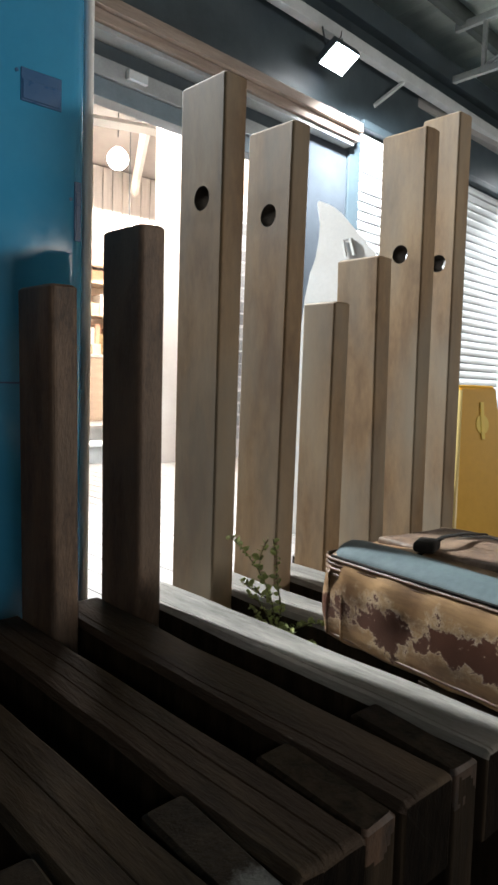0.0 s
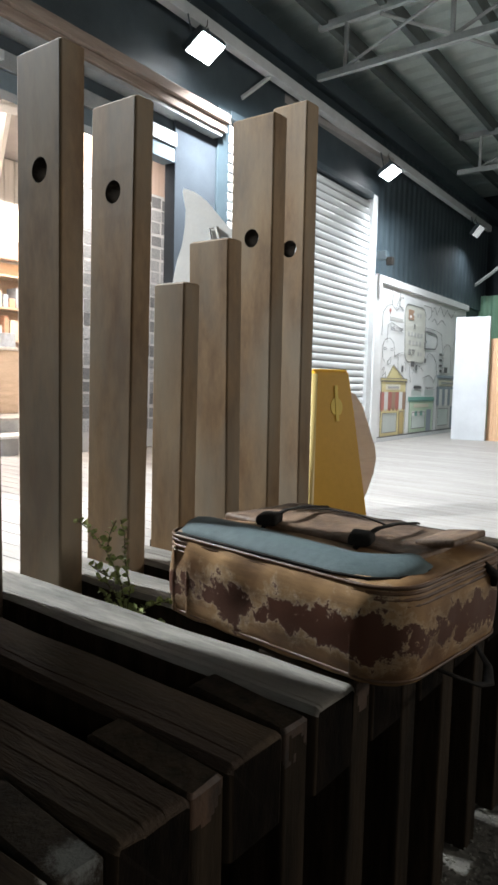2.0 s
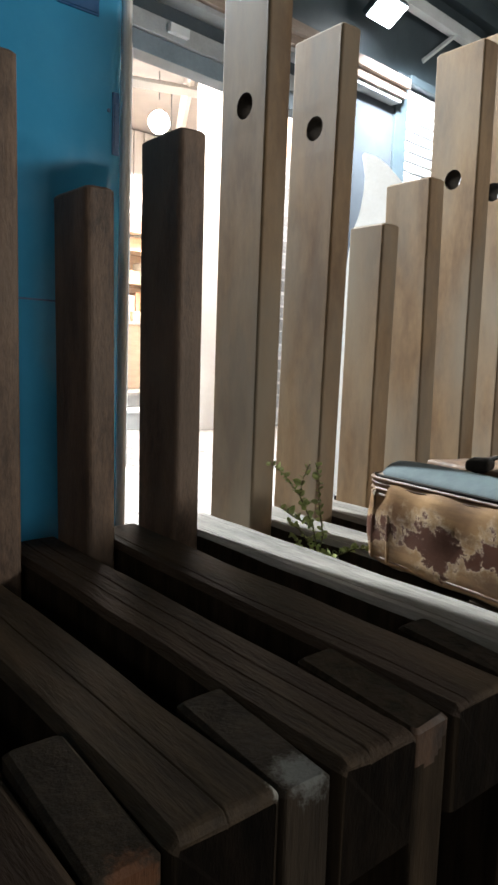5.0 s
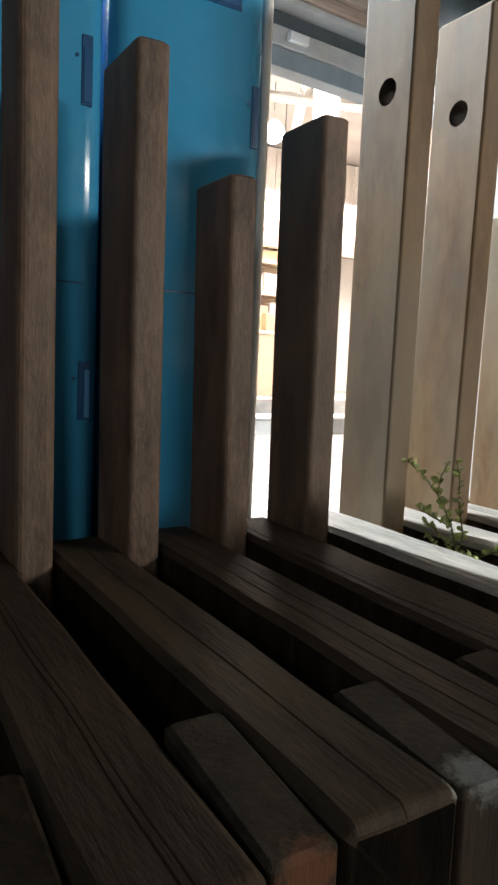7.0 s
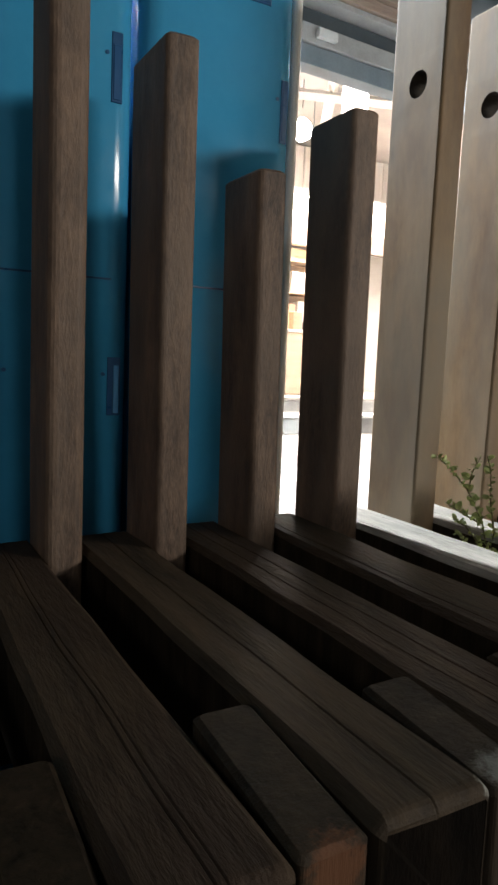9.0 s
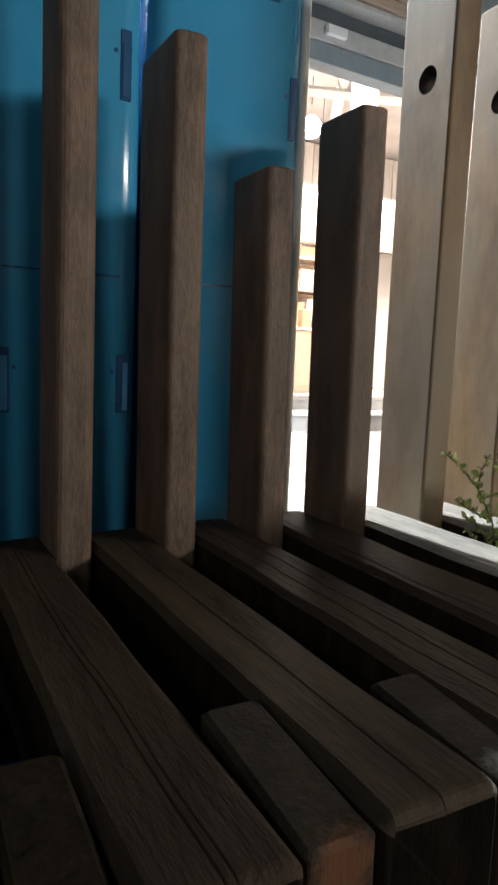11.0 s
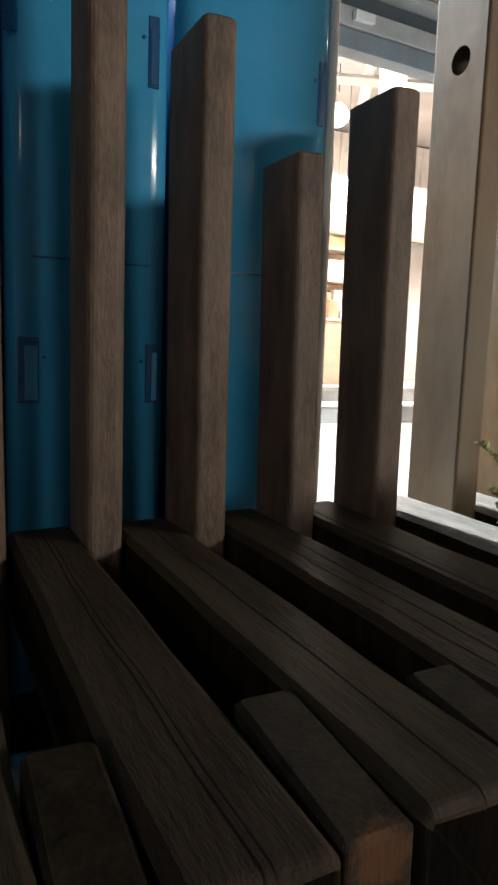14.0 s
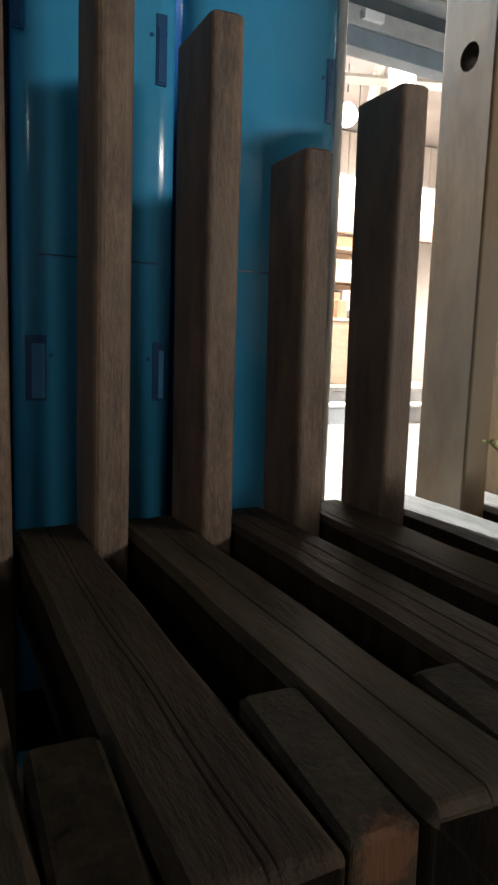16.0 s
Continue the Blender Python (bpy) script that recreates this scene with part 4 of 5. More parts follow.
RISE = {-2: 0.008, -1: 0.008, 0: 0.008, 1: 0.008, 2: 0.003}  # seat timbers that stand a little higher in front
FRONTS = {-2: 0.362, -1: 0.366, 0: 0.356, 1: 0.362, 2: 0.358, 3: 0.362, 4: 0.357, 5: 0.362, 6: 0.36, 7: 0.365, 8: 0.36, 9: 0.357, 10: 0.362}
for k in range(-2, 11):
    bm = beam_mesh(k + 11, FRONTS[k] - 0.010, 1.085, STEP - GAP - 0.004, 0.105, 0.010 if k < 3 else 0.007)
    up = RISE.get(k, 0.0) / 0.57
    bm.transform(Matrix(((1, 0, 0, 0), (0, 1, 0, 0), (0, -up, 1, 0.93 * up), (0, 0, 0, 1))))
    bm.transform(Matrix.Translation((k * STEP + GAP + 0.002, 0, SEAT)))
    # timbers 4 to 7 take the paler wood that paints the floodlight in
    ob = part("seat_beam", bm, SEAT_LIT_CORNER if k == 1 else SEAT_WOOD if k < 4 or k > 7 else LIT_SEAT_WOOD, bench, "dark weathered seat timber with lamplight painted on one corner" if k == 1 else "dark weathered seat timber" if k < 4 or k > 7 else "weathered seat timber painted paler where the floodlight falls")
    ob.data.materials.append(LEG_SHADE_WOOD)
    ob.data.materials.append(SHADED_END_WOOD)


def upright(x0, x1, y0, y1, z0, z1, seed, hole=None, chamfer=0.006, top_drop=0.0):
    """A squared post with eased edges, and a bore through its broad faces where hole gives its centre (y, z) and radius."""
    bm = bmesh.new()
    c = chamfer
    prof = []
    for cx, cy, a0 in ((x0 + c, y1 - c, 180), (x1 - c, y1 - c, 90), (x1 - c, y0 + c, 0), (x0 + c, y0 + c, 270)):
        prof += [(cx + c * math.cos(radians(a0 - 22.5 * i)), cy + c * math.sin(radians(a0 - 22.5 * i))) for i in range(5)]
    prof = prof[-1:] + prof[:-1]
    levels = [z0]
    if hole:
        lo, hi = hole[1] - 0.045, hole[1] + 0.045
    else:
        lo = hi = None
    z = z0
    while z < z1 - 0.12:
        z += 0.11
        if hole and lo - 0.05 < z < hi + 0.05:
            continue
        levels.append(z)
    if hole:
        levels += [lo, hi]
    levels = sorted(set(levels)) + [z1 - 0.004, z1]
    rings = []
    for i, z in enumerate(levels):
        ins = 0.004 if i == len(levels) - 1 else 0.0
        ring = []
        for x, y in prof:
            px = x + (ins if x < (x0 + x1) / 2 else -ins)
            py = y + (ins if y < (y0 + y1) / 2 else -ins)
            w = noise.noise(Vector((x * 9 + seed, y * 9, z * 2.4))) * 0.0022
            pz = z - (top_drop * (y - y0) / (y1 - y0) if i >= len(levels) - 2 else 0.0)
            ring.append(bm.verts.new((px + w, py + w, pz)))
        rings.append(ring)
    m = len(prof)
    for i, (a, b) in enumerate(zip(rings, rings[1:])):
        for k in range(m):
            if hole and abs(levels[i] - lo) < 1e-6 and k in (0, 10):
                continue
            bm.faces.new((a[k], a[(k + 1) % m], b[(k + 1) % m], b[k]))
    bm.faces.new(rings[-1])
    bm.faces.new(rings[0])
    if hole:
        i = [j for j, z in enumerate(levels) if abs(z - lo) < 1e-6][0]
        a, b = rings[i], rings[i + 1]
        loops = []
        for k0, k1, x in ((0, 1, x0), (11, 10, x1)):
            corners = [a[k0], a[k1], b[k1], b[k0]]
            circ = [bm.verts.new((x, hole[0] + hole[2] * math.cos(t), hole[1] + hole[2] * math.sin(t))) for t in (math.pi * (1.25 + 2 * j / 24) for j in range(24))]
            for s in range(4):
                cs, ce = corners[s], corners[(s + 1) % 4]
                seg = circ[s * 6:s * 6 + 6] + [circ[(s * 6 + 6) % 24]]
                for j in range(3):
                    bm.faces.new((cs, seg[j], seg[j + 1]))
                bm.faces.new((cs, seg[3], ce))
                for j in range(3, 6):
                    bm.faces.new((ce, seg[j], seg[j + 1]))
            loops.append(circ)
        for j in range(24):
            bm.faces.new((loops[0][j], loops[0][(j + 1) % 24], loops[1][(j + 1) % 24], loops[1][j])).material_index = 1
    return bm


# posts of the back: gap number, top, left and right side within the gap, front, back, lean in x and y for each metre of height, bore centre, corner radius
POSTS = [(-1, 1.30, 0.001, 0.051, 0.965, 1.065, 0.0, 0.0, None, 0.012), (0, 1.42, 0.001, 0.051, 0.965, 1.065, 0.010, 0.0, None, 0.012),
         (1, 1.46, 0.004, 0.054, 0.964, 1.085, 0.018, -0.002, None, 0.013), (2, 1.136, -0.0013, 0.0465, 0.954, 1.092, 0.009, -0.005, None, 0.008),
         (3, 0.989, -0.0045, 0.0424, 0.961, 1.079, 0.002, 0.003, None, 0.010), (4, 1.101, 0.0044, 0.0546, 0.963, 1.088, 0.0013, -0.0075, None, 0.009),
         (5, 1.374, 0.0043, 0.0548, 0.941, 1.067, 0.001, -0.0155, (1.0, 1.171), 0.005), (6, 1.332, 0.0115, 0.0580, 0.933, 1.058, 0.010, -0.0134, (0.993, 1.166), 0.005),
         (7, 1.012, 0.006, 0.0544, 0.937, 1.026, 0.011, -0.004, None, 0.005), (8, 1.121, -0.0067, 0.0426, 0.936, 1.053, -0.0035, 0.0076, None, 0.005),
         (9, 1.428, -0.0033, 0.0487, 0.931, 1.056, -0.001, 0.003, (0.993, 1.148), 0.005), (10, 1.502, -0.0003, 0.0535, 0.943, 1.050, -0.0006, 0.003, (0.988, 1.1445), 0.005)]
for k, top, x0, x1, y0, y1, lean_x, lean_y, hole, ch in POSTS:
    bm = upright(k * STEP + x0, k * STEP + x1, y0, y1, -0.04, top, k * 3.7, (*hole, 0.0215) if hole else None, ch)
    bm.transform(Matrix(((1, 0, lean_x, -lean_x), (0, 1, lean_y, -lean_y), (0, 0, 1, 0), (0, 0, 0, 1))))
    label = "pale squared back post with a drilled hole" if hole else ("short pale back post" if k in (7, 8) else "dark brown back post with rounded corners" if k < 5 else "")
    ob = part("back_post", bm, POST_WOOD if k > 4 else DARK_POST, bench, label)
    ob.data.materials.append(BORE_SHADE)
for k in range(-2, 11):
    if k < -1:
        continue
    back = 0.505 if k % 2 == 1 else 0.498
    bm = upright(k * STEP + 0.0015, k * STEP + GAP - 0.0015, 0.354, back, -0.04, SEAT + 0.004 + RISE.get(k, 0.0), k * 5.3, None, 0.005)
    for v in bm.verts:
        if v.co.z > SEAT - 0.02 and v.co.y < 0.40:
            v.co.z -= 0.010 + 0.006 * noise.noise(Vector((v.co.x * 40, k * 2.0, 0)))
    leg = part("front_leg", bm, {1: LEG_ORANGE, 2: LEG_LIT}.get(k, LEG_SHADE_WOOD), bench, "worn front leg between the seat timbers")
    # a scuffed spot of bare wood at the leg's upper front edge
    leg.data.materials.append(BARE_WOOD)
    bm = bmesh.new()
    bm.from_mesh(leg.data)
    bmesh.ops.subdivide_edges(bm, edges=[e for e in bm.edges if all(v.co.z > 0.30 and v.co.y < 0.38 for v in e.verts)], cuts=7, use_grid_fill=True)
    for f in bm.faces:
        c = f.calc_center_median()
        if k not in (1, 2) and len(f.verts) < 6 and c.y < 0.385 and c.z > SEAT - 0.07 and c.z > SEAT - 0.030 + 0.05 * noise.noise(Vector((c.x * 60, c.z * 25, k * 1.7))):
            f.material_index = 1
    bm.to_mesh(leg.data)
    bm.free()
part("under_rail", box(-0.30, 1.62, 0.44, 0.49, 0.12, 0.20, 0.004), LEG_SHADE_WOOD, bench)
part("under_rail", box(-0.30, 1.62, 1.055, 1.085, 0.12, 0.20, 0.004), LEG_SHADE_WOOD, bench)

# ---- blue plastic panels behind the bench ----
def blue_cabin(x0, x1, y0, h, recesses):
    ob = thing("blue_panel", pose(x0, y0, 0), "glossy blue moulded plastic barrier panel with recessed latches", "panel", "blue panels")
    w = x1 - x0
    bm = bmesh.new()
    prof = []
    R = 0.035
    for cx, cy, a0 in ((R, R, 180), (w - R, R, 270), (w - R, 0.14 - R, 0), (R, 0.14 - R, 90)):
        prof += [(cx + R * math.cos(radians(a0 + t)), cy + R * math.sin(radians(a0 + t))) for t in range(0, 91, 15)]
    a = [bm.verts.new((x, y, 0.0)) for x, y in prof]
    b = [bm.verts.new((x, y, h)) for x, y in prof]
    for i in range(len(prof)):
        j = (i + 1) % len(prof)
        bm.faces.new((a[i], a[j], b[j], b[i])).smooth = True
    bm.faces.new(a), bm.faces.new(b)
    part("body", bm, BLUE, ob)
    part("joint", box(R, w - R, -0.0012, 0.003, 0.832, 0.835), BLUE_DEEP, ob, "thin dark moulding joint")
    for rx, rz, rw, rh, kind in recesses:
        bm = bmesh.new()
        slab(curve_pts(rx + (rw / 2 + 0.010 if rx < w / 2 else -rw / 2 - 0.010), rz + 0.02, 0.0032, 0.0032, 0, 330, 11), -0.0014, 0.002, bm)
        part("screw", bm, BLUE_DEEP, ob, "dark screw head")
        # raised dark blue plate paints the shade of a hollow round each latch
        recess = part("recess", box(rx - rw / 2 - 0.003, rx + rw / 2 + 0.003, -0.0015, 0.004, rz - rh / 2 - 0.003, rz + rh / 2 + 0.003, 0.001, 1), BLUE_DEEP, ob, "dark blue plate painted as a latch hollow's shade")
        part("latch", box(rx - rw / 2 + (0.007 if kind else 0.0), rx + rw / 2, -0.0028, -0.0010, rz - rh / 2 + 0.001, rz + rh / 2 - (0.010 if kind else 0.016), 0.0008, 1), BLUE_PALE if kind else BLUE_DEEP, recess, "pale blue latch plate" if kind else "")
    return ob


# added sheet: blocks the lit deck behind and keeps the panel slits dark
single("blue_backing", box(-0.60, 0.592, 1.255, 1.275, 0.0, 2.0), BLUE_DEEP, None, "dark blue sheet added to close the slits between the panels", "panel", kind="structure")
blue_cabin(0.322, 0.608, 1.168, 2.05, [(0.262, 1.15, 0.008, 0.10, 0), (0.19, 1.345, 0.07, 0.05, 0)])
blue_cabin(0.062, 0.316, 1.178, 2.05, [(0.222, 1.16, 0.012, 0.10, 0), (0.030, 0.662, 0.026, 0.095, 1), (0.226, 0.66, 0.016, 0.09, 1), (0.006, 1.2, 0.012, 0.1, 0)])
blue_cabin(-0.26, 0.050, 1.178, 2.05, [(0.27, 0.66, 0.02, 0.09, 1)])
blue_cabin(-0.59, -0.27, 1.178, 2.05, [])
edge = single("corner_trim", tube([(0.616, 1.19, 0.02), (0.616, 1.19, 2.05)], 0.009, 12), WHITE_PAINT, None, "thin bright metal edging strip of the blue panel", "trim", kind="structure")

# ---- bag on the bench ----
BAG = LEVEL @ pose(0.902, 0.482, SEAT + 0.003, 0, 0, -5)
bag = thing("soft_suitcase", BAG, "battered tan leatherette travel case, flaking, lying on the bench", "suitcase")
HX, HY, HZ = 0.153, 0.212, 0.130


def soft_box(hx, hy, z0, z1, r, seg, puff, seed, dent=0.003):
    bm = bmesh.new()
    bmesh.ops.create_cube(bm, size=1.0, matrix=Matrix.LocRotScale((0, 0, (z0 + z1) / 2), None, (2 * hx, 2 * hy, z1 - z0)))
    bmesh.ops.bevel(bm, geom=bm.edges[:], offset=r, segments=4, affect="EDGES", profile=0.5)
    bmesh.ops.subdivide_edges(bm, edges=[e for e in bm.edges if e.calc_length() > 0.04], cuts=seg, use_grid_fill=True)
    for v in bm.verts:
        u, w = v.co.x / hx, v.co.y / hy
        if v.co.z > z1 - r:
            v.co.z += puff * (1 - u * u) * (1 - w * w)
        v.co += noise.noise_vector(v.co * 16 + Vector((seed, 0, 0))) * dent
    return bm


def shell_mesh():
    """The bag's shell: a plan with well-rounded corners, bellied sides and a soft top."""
    bm = bmesh.new()
    plan = []
    for cx, cy, a0, r in ((HX - 0.034, HY - 0.034, 0, 0.034), (-HX + 0.034, HY - 0.034, 90, 0.034), (-HX + 0.062, -HY + 0.062, 180, 0.062), (HX - 0.050, -HY + 0.050, 270, 0.050)):
        plan += [(cx + r * math.cos(radians(a0 + 90 * i / 8)), cy + r * math.sin(radians(a0 + 90 * i / 8))) for i in range(9)]
    full = []
    for (x0, y0), (x1, y1) in zip(plan, plan[1:] + plan[:1]):
        n = max(1, int(math.hypot(x1 - x0, y1 - y0) / 0.012))
        full += [(x0 + (x1 - x0) * i / n, y0 + (y1 - y0) * i / n) for i in range(n)]
    lev = [(0.0, 0.93), (0.006, 0.985), (0.02, 1.0), (0.04, 1.012), (0.065, 1.014), (0.09, 1.006), (0.108, 1.0), (0.122, 0.99), (0.130, 0.96), (0.134, 0.9), (0.138, 0.7), (0.140, 0.4), (0.141, 0.1)]
    rings = []
    for z, k in lev:
        ring = []
        for x, y in full:
            p = Vector((x * k, y * (1 - (1 - k) * HX / HY), z))
            if x < -HX + 0.012 and -HY + 0.045 < y < HY - 0.055:
                p.x -= 0.0055 * max(0.0, 1 - abs(z - 0.094) / 0.030) + 0.0015
            ring.append(bm.verts.new(p + noise.noise_vector(p * 17) * 0.004 + noise.noise_vector(p * 45) * 0.0012))
        rings.append(ring)
    m = len(full)
    for a, b in zip(rings, rings[1:]):
        for i in range(m):
            bm.faces.new((a[i], a[(i + 1) % m], b[(i + 1) % m], b[i]))
    bm.faces.new(rings[0]), bm.faces.new(rings[-1])
    return bm


part("body", shell_mesh(), LEATHER, bag, "flaking tan and dark brown leatherette shell", True)


def rail_path(hx, hy, z, r, n=6):
    pts = []
    for cx, cy, a0, r in ((hx - r, hy - r, 0, r), (-hx + r, hy - r, 90, r), (-hx + 1.82 * r, -hy + 1.82 * r, 180, 1.82 * r), (hx - 1.47 * r, -hy + 1.47 * r, 270, 1.47 * r)):
        pts += [(cx + r * math.cos(radians(a0 + 90 * i / n)), cy + r * math.sin(radians(a0 + 90 * i / n)), z) for i in range(n + 1)]
    return pts + [pts[0]]


for z, rad, mat, nm in ((0.104, 0.0028, TAN, "piping"), (0.112, 0.0028, TAN, "piping"), (0.120, 0.0024, TAN, "zip"), (0.127, 0.0030, TAN, "piping"), (0.010, 0.0022, TAN, "piping")):
    part(nm, tube(rail_path(HX - 0.0012, HY - 0.0012, z, 0.034), rad, 6, caps=False), mat, bag, "", True)
for x, y in ((-HX, -HY + 0.066), (-HX, HY - 0.028)):
    part("corner_seam", tube([(x * 0.995, y, 0.008), (x * 1.012, y, 0.06), (x, y, 0.112)], 0.0032, 6), LEATHER, bag, "rubbed corner seam", True)
part("side_seam", tube([(-HX - 0.001, HY - 0.06, 0.008), (-HX - 0.003, HY - 0.06, 0.06), (-HX - 0.001, HY - 0.06, 0.11)], 0.003, 6), LEATHER, bag, "", True)
# teal band along the lid's edge, swinging inward to a rounded end at the front
def bend(p0, p1, p2, t):
    return tuple((1 - t) ** 2 * a + 2 * t * (1 - t) * b + t * t * c for a, b, c in zip(p0, p1, p2))


bm = bmesh.new()
rows_ = []
for i in range(41):
    t = i / 40
    if t < 0.6:
        y = HY - 0.012 - (2 * HY - 0.125) * t / 0.6
        back = max(0.0, (0.08 - t) / 0.08) ** 2
        outer, inner = (-HX + 0.003 + 0.028 * back, y), (-HX + 0.072 - 0.008 * back, y)
    else:
        e = (t - 0.6) / 0.4
        outer = bend((-HX + 0.003, -HY + 0.113), (-HX + 0.006, -HY + 0.002), (-HX + 0.118, -HY + 0.018), e)
        inner = bend((-HX + 0.072, -HY + 0.113), (-HX + 0.088, -HY + 0.080), (-HX + 0.122, -HY + 0.036), e)
    end = min(1.0, (1 - t) / 0.06, 0.3 + t / 0.04)
    row = []
    for s, h in ((0.0, -0.014), (0.0, -0.002), (0.10, 0.005), (0.32, 0.012), (0.65, 0.016), (0.9, 0.014), (1.0, 0.009), (1.0, -0.012)):
        row.append(bm.verts.new((outer[0] + (inner[0] - outer[0]) * s, outer[1] + (inner[1] - outer[1]) * s, HZ + 0.004 + (h if h < 0 else h * end) + 0.002 * math.sin(7 * t))))
    rows_.append(row)
for a, b in zip(rows_, rows_[1:]):
    for k in range(7):
        bm.faces.new((a[k], a[k + 1], b[k + 1], b[k]))
bm.faces.new(rows_[0]), bm.faces.new(rows_[-1])
part("teal_band", bm, TEAL, bag, "grey-teal band along the lid's edge", True)
part("band_piping", tube([(-HX + 0.002, HY - 0.03, HZ + 0.002), (-HX + 0.001, 0.0, HZ + 0.003), (-HX + 0.002, -HY + 0.10, HZ + 0.003), (-HX + 0.012, -HY + 0.055, HZ + 0.003), (-HX + 0.040, -HY + 0.028, HZ + 0.003), (-HX + 0.10, -HY + 0.017, HZ + 0.003)], 0.0022, 6), BLACK, bag, "dark piping of the band", True)
bm = soft_box(0.084, 0.180, 0.0, 0.017, 0.006, 8, 0.004, 5.0, 0.006)
bm.transform(Matrix.Translation((0.042, 0.010, HZ - 0.002)))
part("lid_flap", bm, FLAP, bag, "worn tan leather flap", True)
bm = box(-0.05, 0.05, -0.03, 0.03, 0, 0.010, 0.004)
bm.transform(Matrix.Translation((0.060, -0.166, HZ + 0.016)) @ Matrix.Rotation(radians(-9), 4, "X"))
part("flap_tab", bm, FLAP, bag, "curled end of the flap", True)
for y in (0.085, -0.085):
    strap = part("strap", tube([(-0.062, y, HZ + 0.012), (-0.045, y - 0.004, HZ + 0.026), (-0.015, y - 0.006, HZ + 0.034), (0.03, y - 0.008, HZ + 0.034), (0.09, y - 0.01, HZ + 0.026)], 0.0055, 8, squash=0.35), BLACK, bag, "black webbing strap", True)
    lump = soft_box(0.022, 0.017, 0.0, 0.016, 0.006, 3, 0.004, y * 9, 0.003)
    lump.transform(Matrix.Translation((-0.046, y, HZ + 0.016)) @ Matrix.Rotation(radians(25), 4, "Z"))
    part("buckle", lump, BLACK, strap, "black buckle", True)
part("carry_handle", tube([(0.02, 0.08, HZ + 0.032), (0.035, 0.03, HZ + 0.036), (0.035, -0.03, HZ + 0.035), (0.022, -0.08, HZ + 0.032)], 0.0020, 8, squash=0.6), BLACK, bag, "black carry handle", True)
part("ring", tube([(0.075, -HY + 0.004, HZ - 0.010), (0.085, -HY - 0.006, HZ - 0.022), (0.098, -HY - 0.006, HZ - 0.03), (0.105, -HY, HZ - 0.045)], 0.006, 6), BLACK, bag, "", True)
part("hanging_strap", tube([(-0.03, -HY + 0.03, -0.002), (0.0, -HY + 0.0, -0.020), (0.05, -HY - 0.01, -0.045), (0.10, -HY - 0.004, -0.062), (HX, -HY + 0.02, -0.06), (HX + 0.02, -HY + 0.06, -0.03)], [0.006, 0.007, 0.008, 0.008, 0.006, 0.002], 6, squash=0.4), BLACK, bag, "slack dark strap", True)

# ---- weed growing up through the bench ----
weed = thing("weed", LEVEL @ Matrix.Translation((0.776, 0.800, 0.335)), "small green leafy weed growing up between the timbers", "plant")
STEMS = [[(0, 0, -0.37), (0.0, 0.0, 0.09), (0.004, 0.02, 0.14), (0.0, 0.05, 0.185), (-0.004, 0.085, 0.215), (-0.004, 0.125, 0.232)],
         [(0, 0.0, 0.09), (0.004, -0.004, 0.13), (0.0, 0.004, 0.18), (0.006, 0.012, 0.225), (0.004, 0.020, 0.246)],
         [(0, 0.0, 0.06), (-0.006, -0.02, 0.10), (-0.010, -0.035, 0.105), (-0.012, -0.055, 0.10)],
         [(0.0, 0.05, 0.185), (0.006, 0.05, 0.215), (0.012, 0.04, 0.24)],
         [(0.0, 0.02, 0.14), (-0.006, 0.06, 0.15), (-0.008, 0.09, 0.16)],
         [(0, 0.0, 0.04), (0.008, 0.04, 0.09), (0.010, 0.08, 0.11)],
         [(0, 0.0, 0.03), (0.004, -0.05, 0.08), (0.004, -0.09, 0.09)],
         [(0, 0.0, 0.05), (0.010, -0.03, 0.10), (0.012, -0.07, 0.122), (0.014, -0.11, 0.128)],
         [(0, 0.0, 0.06), (0.006, 0.02, 0.10), (0.010, 0.06, 0.125), (0.012, 0.09, 0.13)]]


def leaf_at(bm, p, d, size, twist):
    d = d.normalized()
    side = d.cross(Vector((0, 0, 1)))
    side = (side.normalized() if side.length > 1e-3 else Vector((1, 0, 0)))
    side = (Matrix.Rotation(twist, 3, d) @ side)
    nrm = side.cross(d)
    mid = [p, p + d * size * 0.35 + nrm * size * 0.06, p + d * size * 0.75 + nrm * size * 0.05, p + d * size]
    a = [bm.verts.new(q) for q in mid]
    l = [bm.verts.new(mid[1] + side * size * 0.30 + nrm * size * 0.10), bm.verts.new(mid[2] + side * size * 0.24 + nrm * size * 0.06)]
    r = [bm.verts.new(mid[1] - side * size * 0.30 + nrm * size * 0.10), bm.verts.new(mid[2] - side * size * 0.24 + nrm * size * 0.06)]
    for s in (l, r):
        bm.faces.new((a[0], a[1], s[0]))
        bm.faces.new((a[1], a[2], s[1], s[0]))
        bm.faces.new((a[2], a[3], s[1]))


lr = random.Random(3)
for pts in STEMS:
    part("stem", tube(pts, [0.0014 * (1 - 0.55 * i / len(pts)) for i in range(len(pts))], 6), STEM, weed, "", True)
leaf_meshes = []
for v in range(4):
    bm = bmesh.new()
    leaf_at(bm, Vector((0, 0, 0)), Vector((1, 0, 0.15 * v)), 0.010 + 0.0025 * v, 0.4 * v)
    leaf_meshes.append(mesh_of("leaf", bm, LEAF))
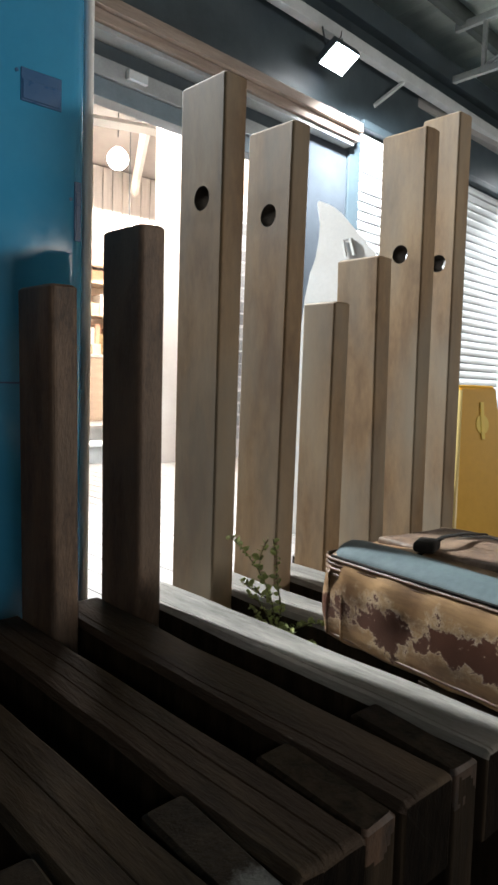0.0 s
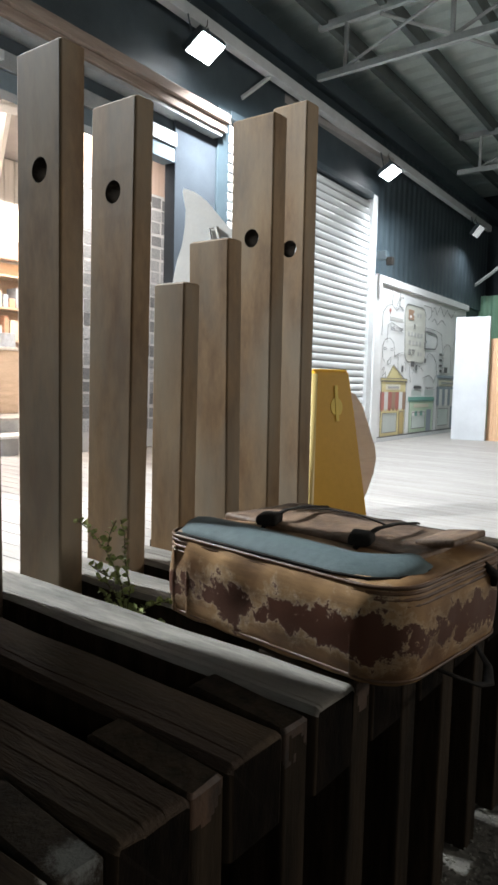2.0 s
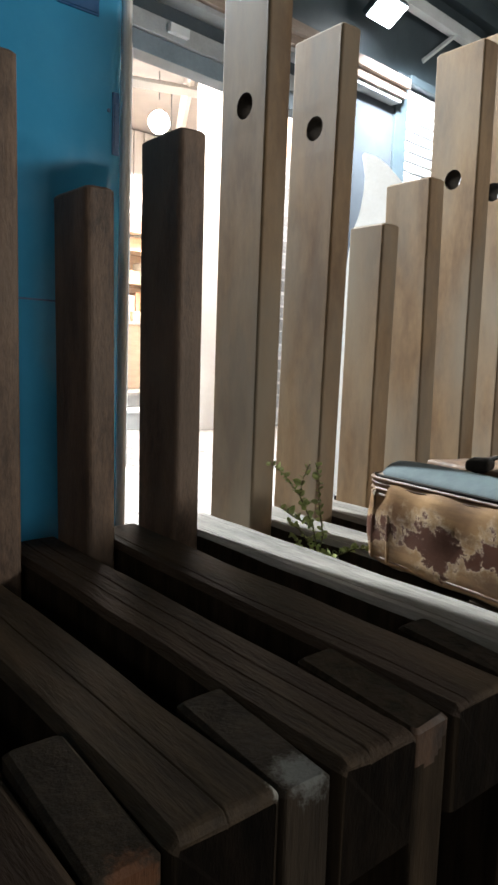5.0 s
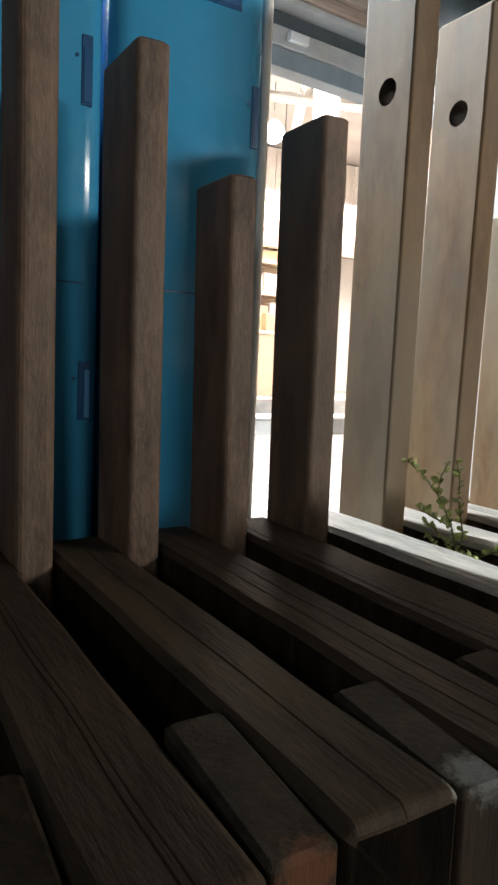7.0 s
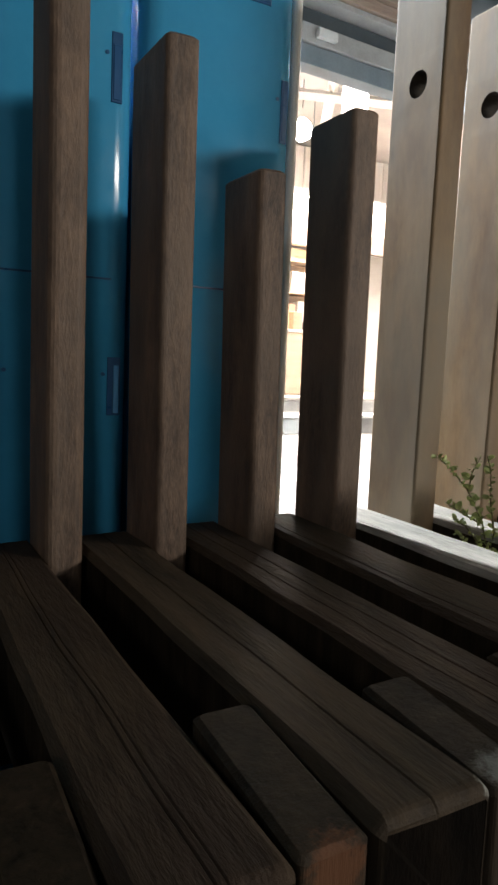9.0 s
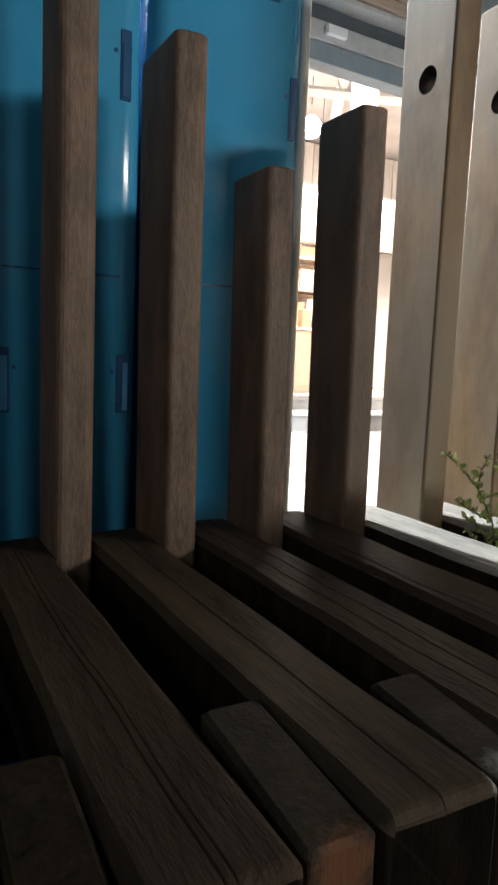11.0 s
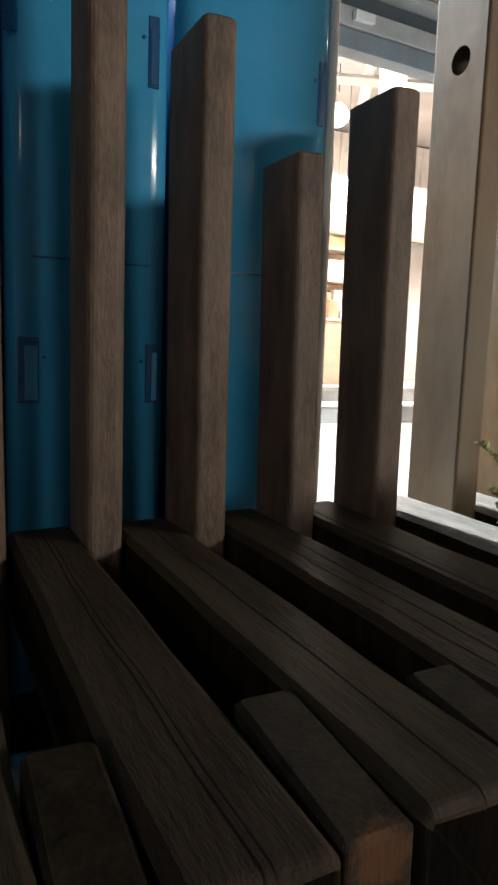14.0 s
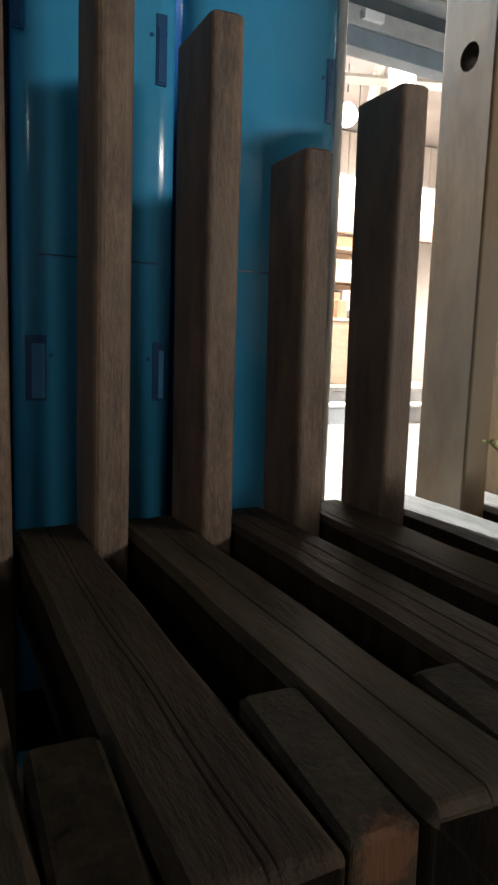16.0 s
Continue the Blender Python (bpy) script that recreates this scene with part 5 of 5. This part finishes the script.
for pts in STEMS:
    vs = [Vector(p) for p in pts]
    for a, b in zip(vs, vs[1:]):
        if b.z < 0.05:
            continue
        n = max(2, int((b - a).length / 0.0030))
        for i in range(n):
            p = a.lerp(b, i / n)
            if p.z < 0.06:
                continue
            ob = new("leaf", lr.choice(leaf_meshes))
            ob.parent = weed
            ob.location = p
            ob.rotation_euler = (lr.uniform(-0.7, 0.7), lr.uniform(-0.9, 0.3), lr.uniform(0, 6.28))
            k = lr.uniform(0.55, 1.0)
            ob.scale = (k, k, k)

# ---- things on the deck ----
sign = thing("floor_sign", pose(1.784, 1.034, 0.0, 0, 0, -25), "yellow plastic folding floor sign with an orange grip", "floor sign")


def sign_leaf(top_w, low_w, h, thick):
    bm = bmesh.new()
    n = 6
    out = []
    for i in range(n + 1):
        t = i / n
        w = (low_w + (top_w - low_w) * t) / 2
        out.append((w, h * t))
    outline = [(-w, z) for w, z in out] + [(w - 0.0, z) for w, z in reversed(out)]
    slab(outline, -thick / 2, thick / 2, bm, 0.004)
    return bm


for s in (1, -1):
    bm = sign_leaf(0.118, 0.275, 0.862, 0.022)
    bm.transform(Matrix.Translation((0, -s * 0.13, 0)) @ Matrix.Rotation(-s * math.atan2(0.125, 0.86), 4, "X"))
    leaf = part("leaf_panel", bm, YELLOW, sign, "yellow plastic panel", False)
TOP = Matrix.Translation((0, -0.13, 0)) @ Matrix.Rotation(-math.atan2(0.125, 0.86), 4, "X")
bm = bmesh.new()
slab(curve_pts(0.008, 0.758, 0.021, 0.028, 0, 345, 23), -0.0126, -0.0105, bm)
bm.transform(TOP)
part("grip_disc", bm, BACKLIT_ORANGE, sign, "round orange grip, painted bright as if lit through")
bm = slab(rect(0.003, 0.014, 0.715, 0.822), -0.0140, -0.0105)
bm.transform(TOP)
part("grip_slot", bm, BACKLIT_ORANGE, sign, "orange slot, painted bright as if lit through")
fold = tube([(-0.1375, 0, 0.0), (-0.059, 0, 0.855)], 0.013, 10)
fold.transform(TOP)
# paler yellow than the panel, light on the fold painted in
part("folded_edge", fold, mottled("lit_yellow_plastic", (0.80, 0.60, 0.22), (0.88, 0.68, 0.28), 4.0, rough=0.4, bump=0.03), sign, "rounded folded edge, painted paler as lit", True)
part("hinge", tube([(-0.058, 0, 0.855), (0.058, 0, 0.855)], 0.008, 8), YELLOW, sign)

wood_sign = thing("plywood_cutout", pose(2.115, 1.185, 0.0, 0, 0, -30), "pale plywood cut-out board with rounded sides", "board")
OUT = [(-0.16, 0.0), (0.06, 0.0), (0.065, 0.22), (0.085, 0.36), (0.125, 0.44), (0.150, 0.50), (0.158, 0.555), (0.150, 0.60), (0.120, 0.67), (0.095, 0.74), (0.06, 0.785), (0.02, 0.80), (-0.10, 0.80), (-0.16, 0.76)]
part("board", slab(OUT, 0.0, 0.02, None, 0.004), PALE_WOOD, wood_sign)
part("foot", box(-0.13, -0.09, 0.02, 0.30, 0.0, 0.03), PALE_WOOD, wood_sign)
part("foot", box(0.03, 0.07, 0.02, 0.30, 0.0, 0.03), PALE_WOOD, wood_sign)

crate = thing("wooden_box", pose(4.55, 1.16, 0.0, 0, 0, 4), "brown wooden box with a grey lid on the deck", "box")
crate_body = part("body", box(0, 0.36, -0.26, 0.20, 0.0, 0.20, 0.006), BROWN_TRIM, crate)
part("lid", box(0.01, 0.35, -0.25, 0.19, 0.202, 0.31, 0.006), LINTEL, crate, "grey lid")
part("knob", tube([(-0.012, 0.14, 0.11), (0.0, 0.14, 0.11)], 0.016, 10), PALE_STEEL, crate_body, "round pale knob")

# white fin-shaped cut-out by the doorway
fin = thing("fin_cutout", pose(2.96, 2.53, 0.0, 0, 0, -48.4), "white fin-shaped cut-out board standing on the deck", "board")
HANDLE_GREY = mottled("handle_grey", (0.30, 0.29, 0.27), (0.40, 0.39, 0.37), 9, rough=0.85, bump=0.05, spec=0.2)
FIN = [(-0.30, 0.0), (0.55, 0.0), (0.46, 0.9), (0.30, 1.38), (0.143, 1.608), (0.05, 1.712), (-0.042, 1.812), (-0.078, 1.842), (-0.115, 1.862), (-0.168, 1.878), (-0.176, 1.862), (-0.157, 1.76), (-0.152, 1.67), (-0.164, 1.58), (-0.20, 1.489), (-0.224, 1.352), (-0.245, 1.15), (-0.27, 0.7)]
part("board", slab(FIN, 0.0, 0.04, None, 0.008), FIN_WHITE, fin)
part("prop", box(-0.02, 0.02, 0.04, 0.44, 0.0, 0.04), FIN_WHITE, fin)
part("handle_bar", tube([(-0.025, -0.012, 1.661), (-0.006, -0.014, 1.575)], 0.008, 6), HANDLE_GREY, fin, "grey handle bar")
part("handle_bar", tube([(0.015, -0.012, 1.671), (0.040, -0.014, 1.58)], 0.014, 6), HANDLE_GREY, fin, "grey handle bar")
part("handle_top", tube([(-0.025, -0.012, 1.661), (0.015, -0.012, 1.671)], 0.006, 6), HANDLE_GREY, fin)

# ---- deck planks, each its own board ----
W_PLANK = 0.138
def plank_mesh(y0, y1, seed):
    bm = box(0.0, W_PLANK, y0, y1, -0.030, 0.0, 0.003, 1)
    return mesh_of("plank", bm, DECK)


LONG = [plank_mesh(1.080, 4.0, 1), plank_mesh(1.080, 3.2, 2)]
REST = [plank_mesh(4.004, 6.30, 3), plank_mesh(3.204, 6.30, 4)]
i = 0
x = -2.4
while x < 14.9:
    k = i % 2
    for me in (LONG[k], REST[k]):
        ob = new("plank", me)
        ob.parent = deck
        ob.location = (x, 0.045 if x < 1.6 and me in LONG else 0.0, rng.uniform(-0.0015, 0.0))
    x += W_PLANK + 0.006
    i += 1
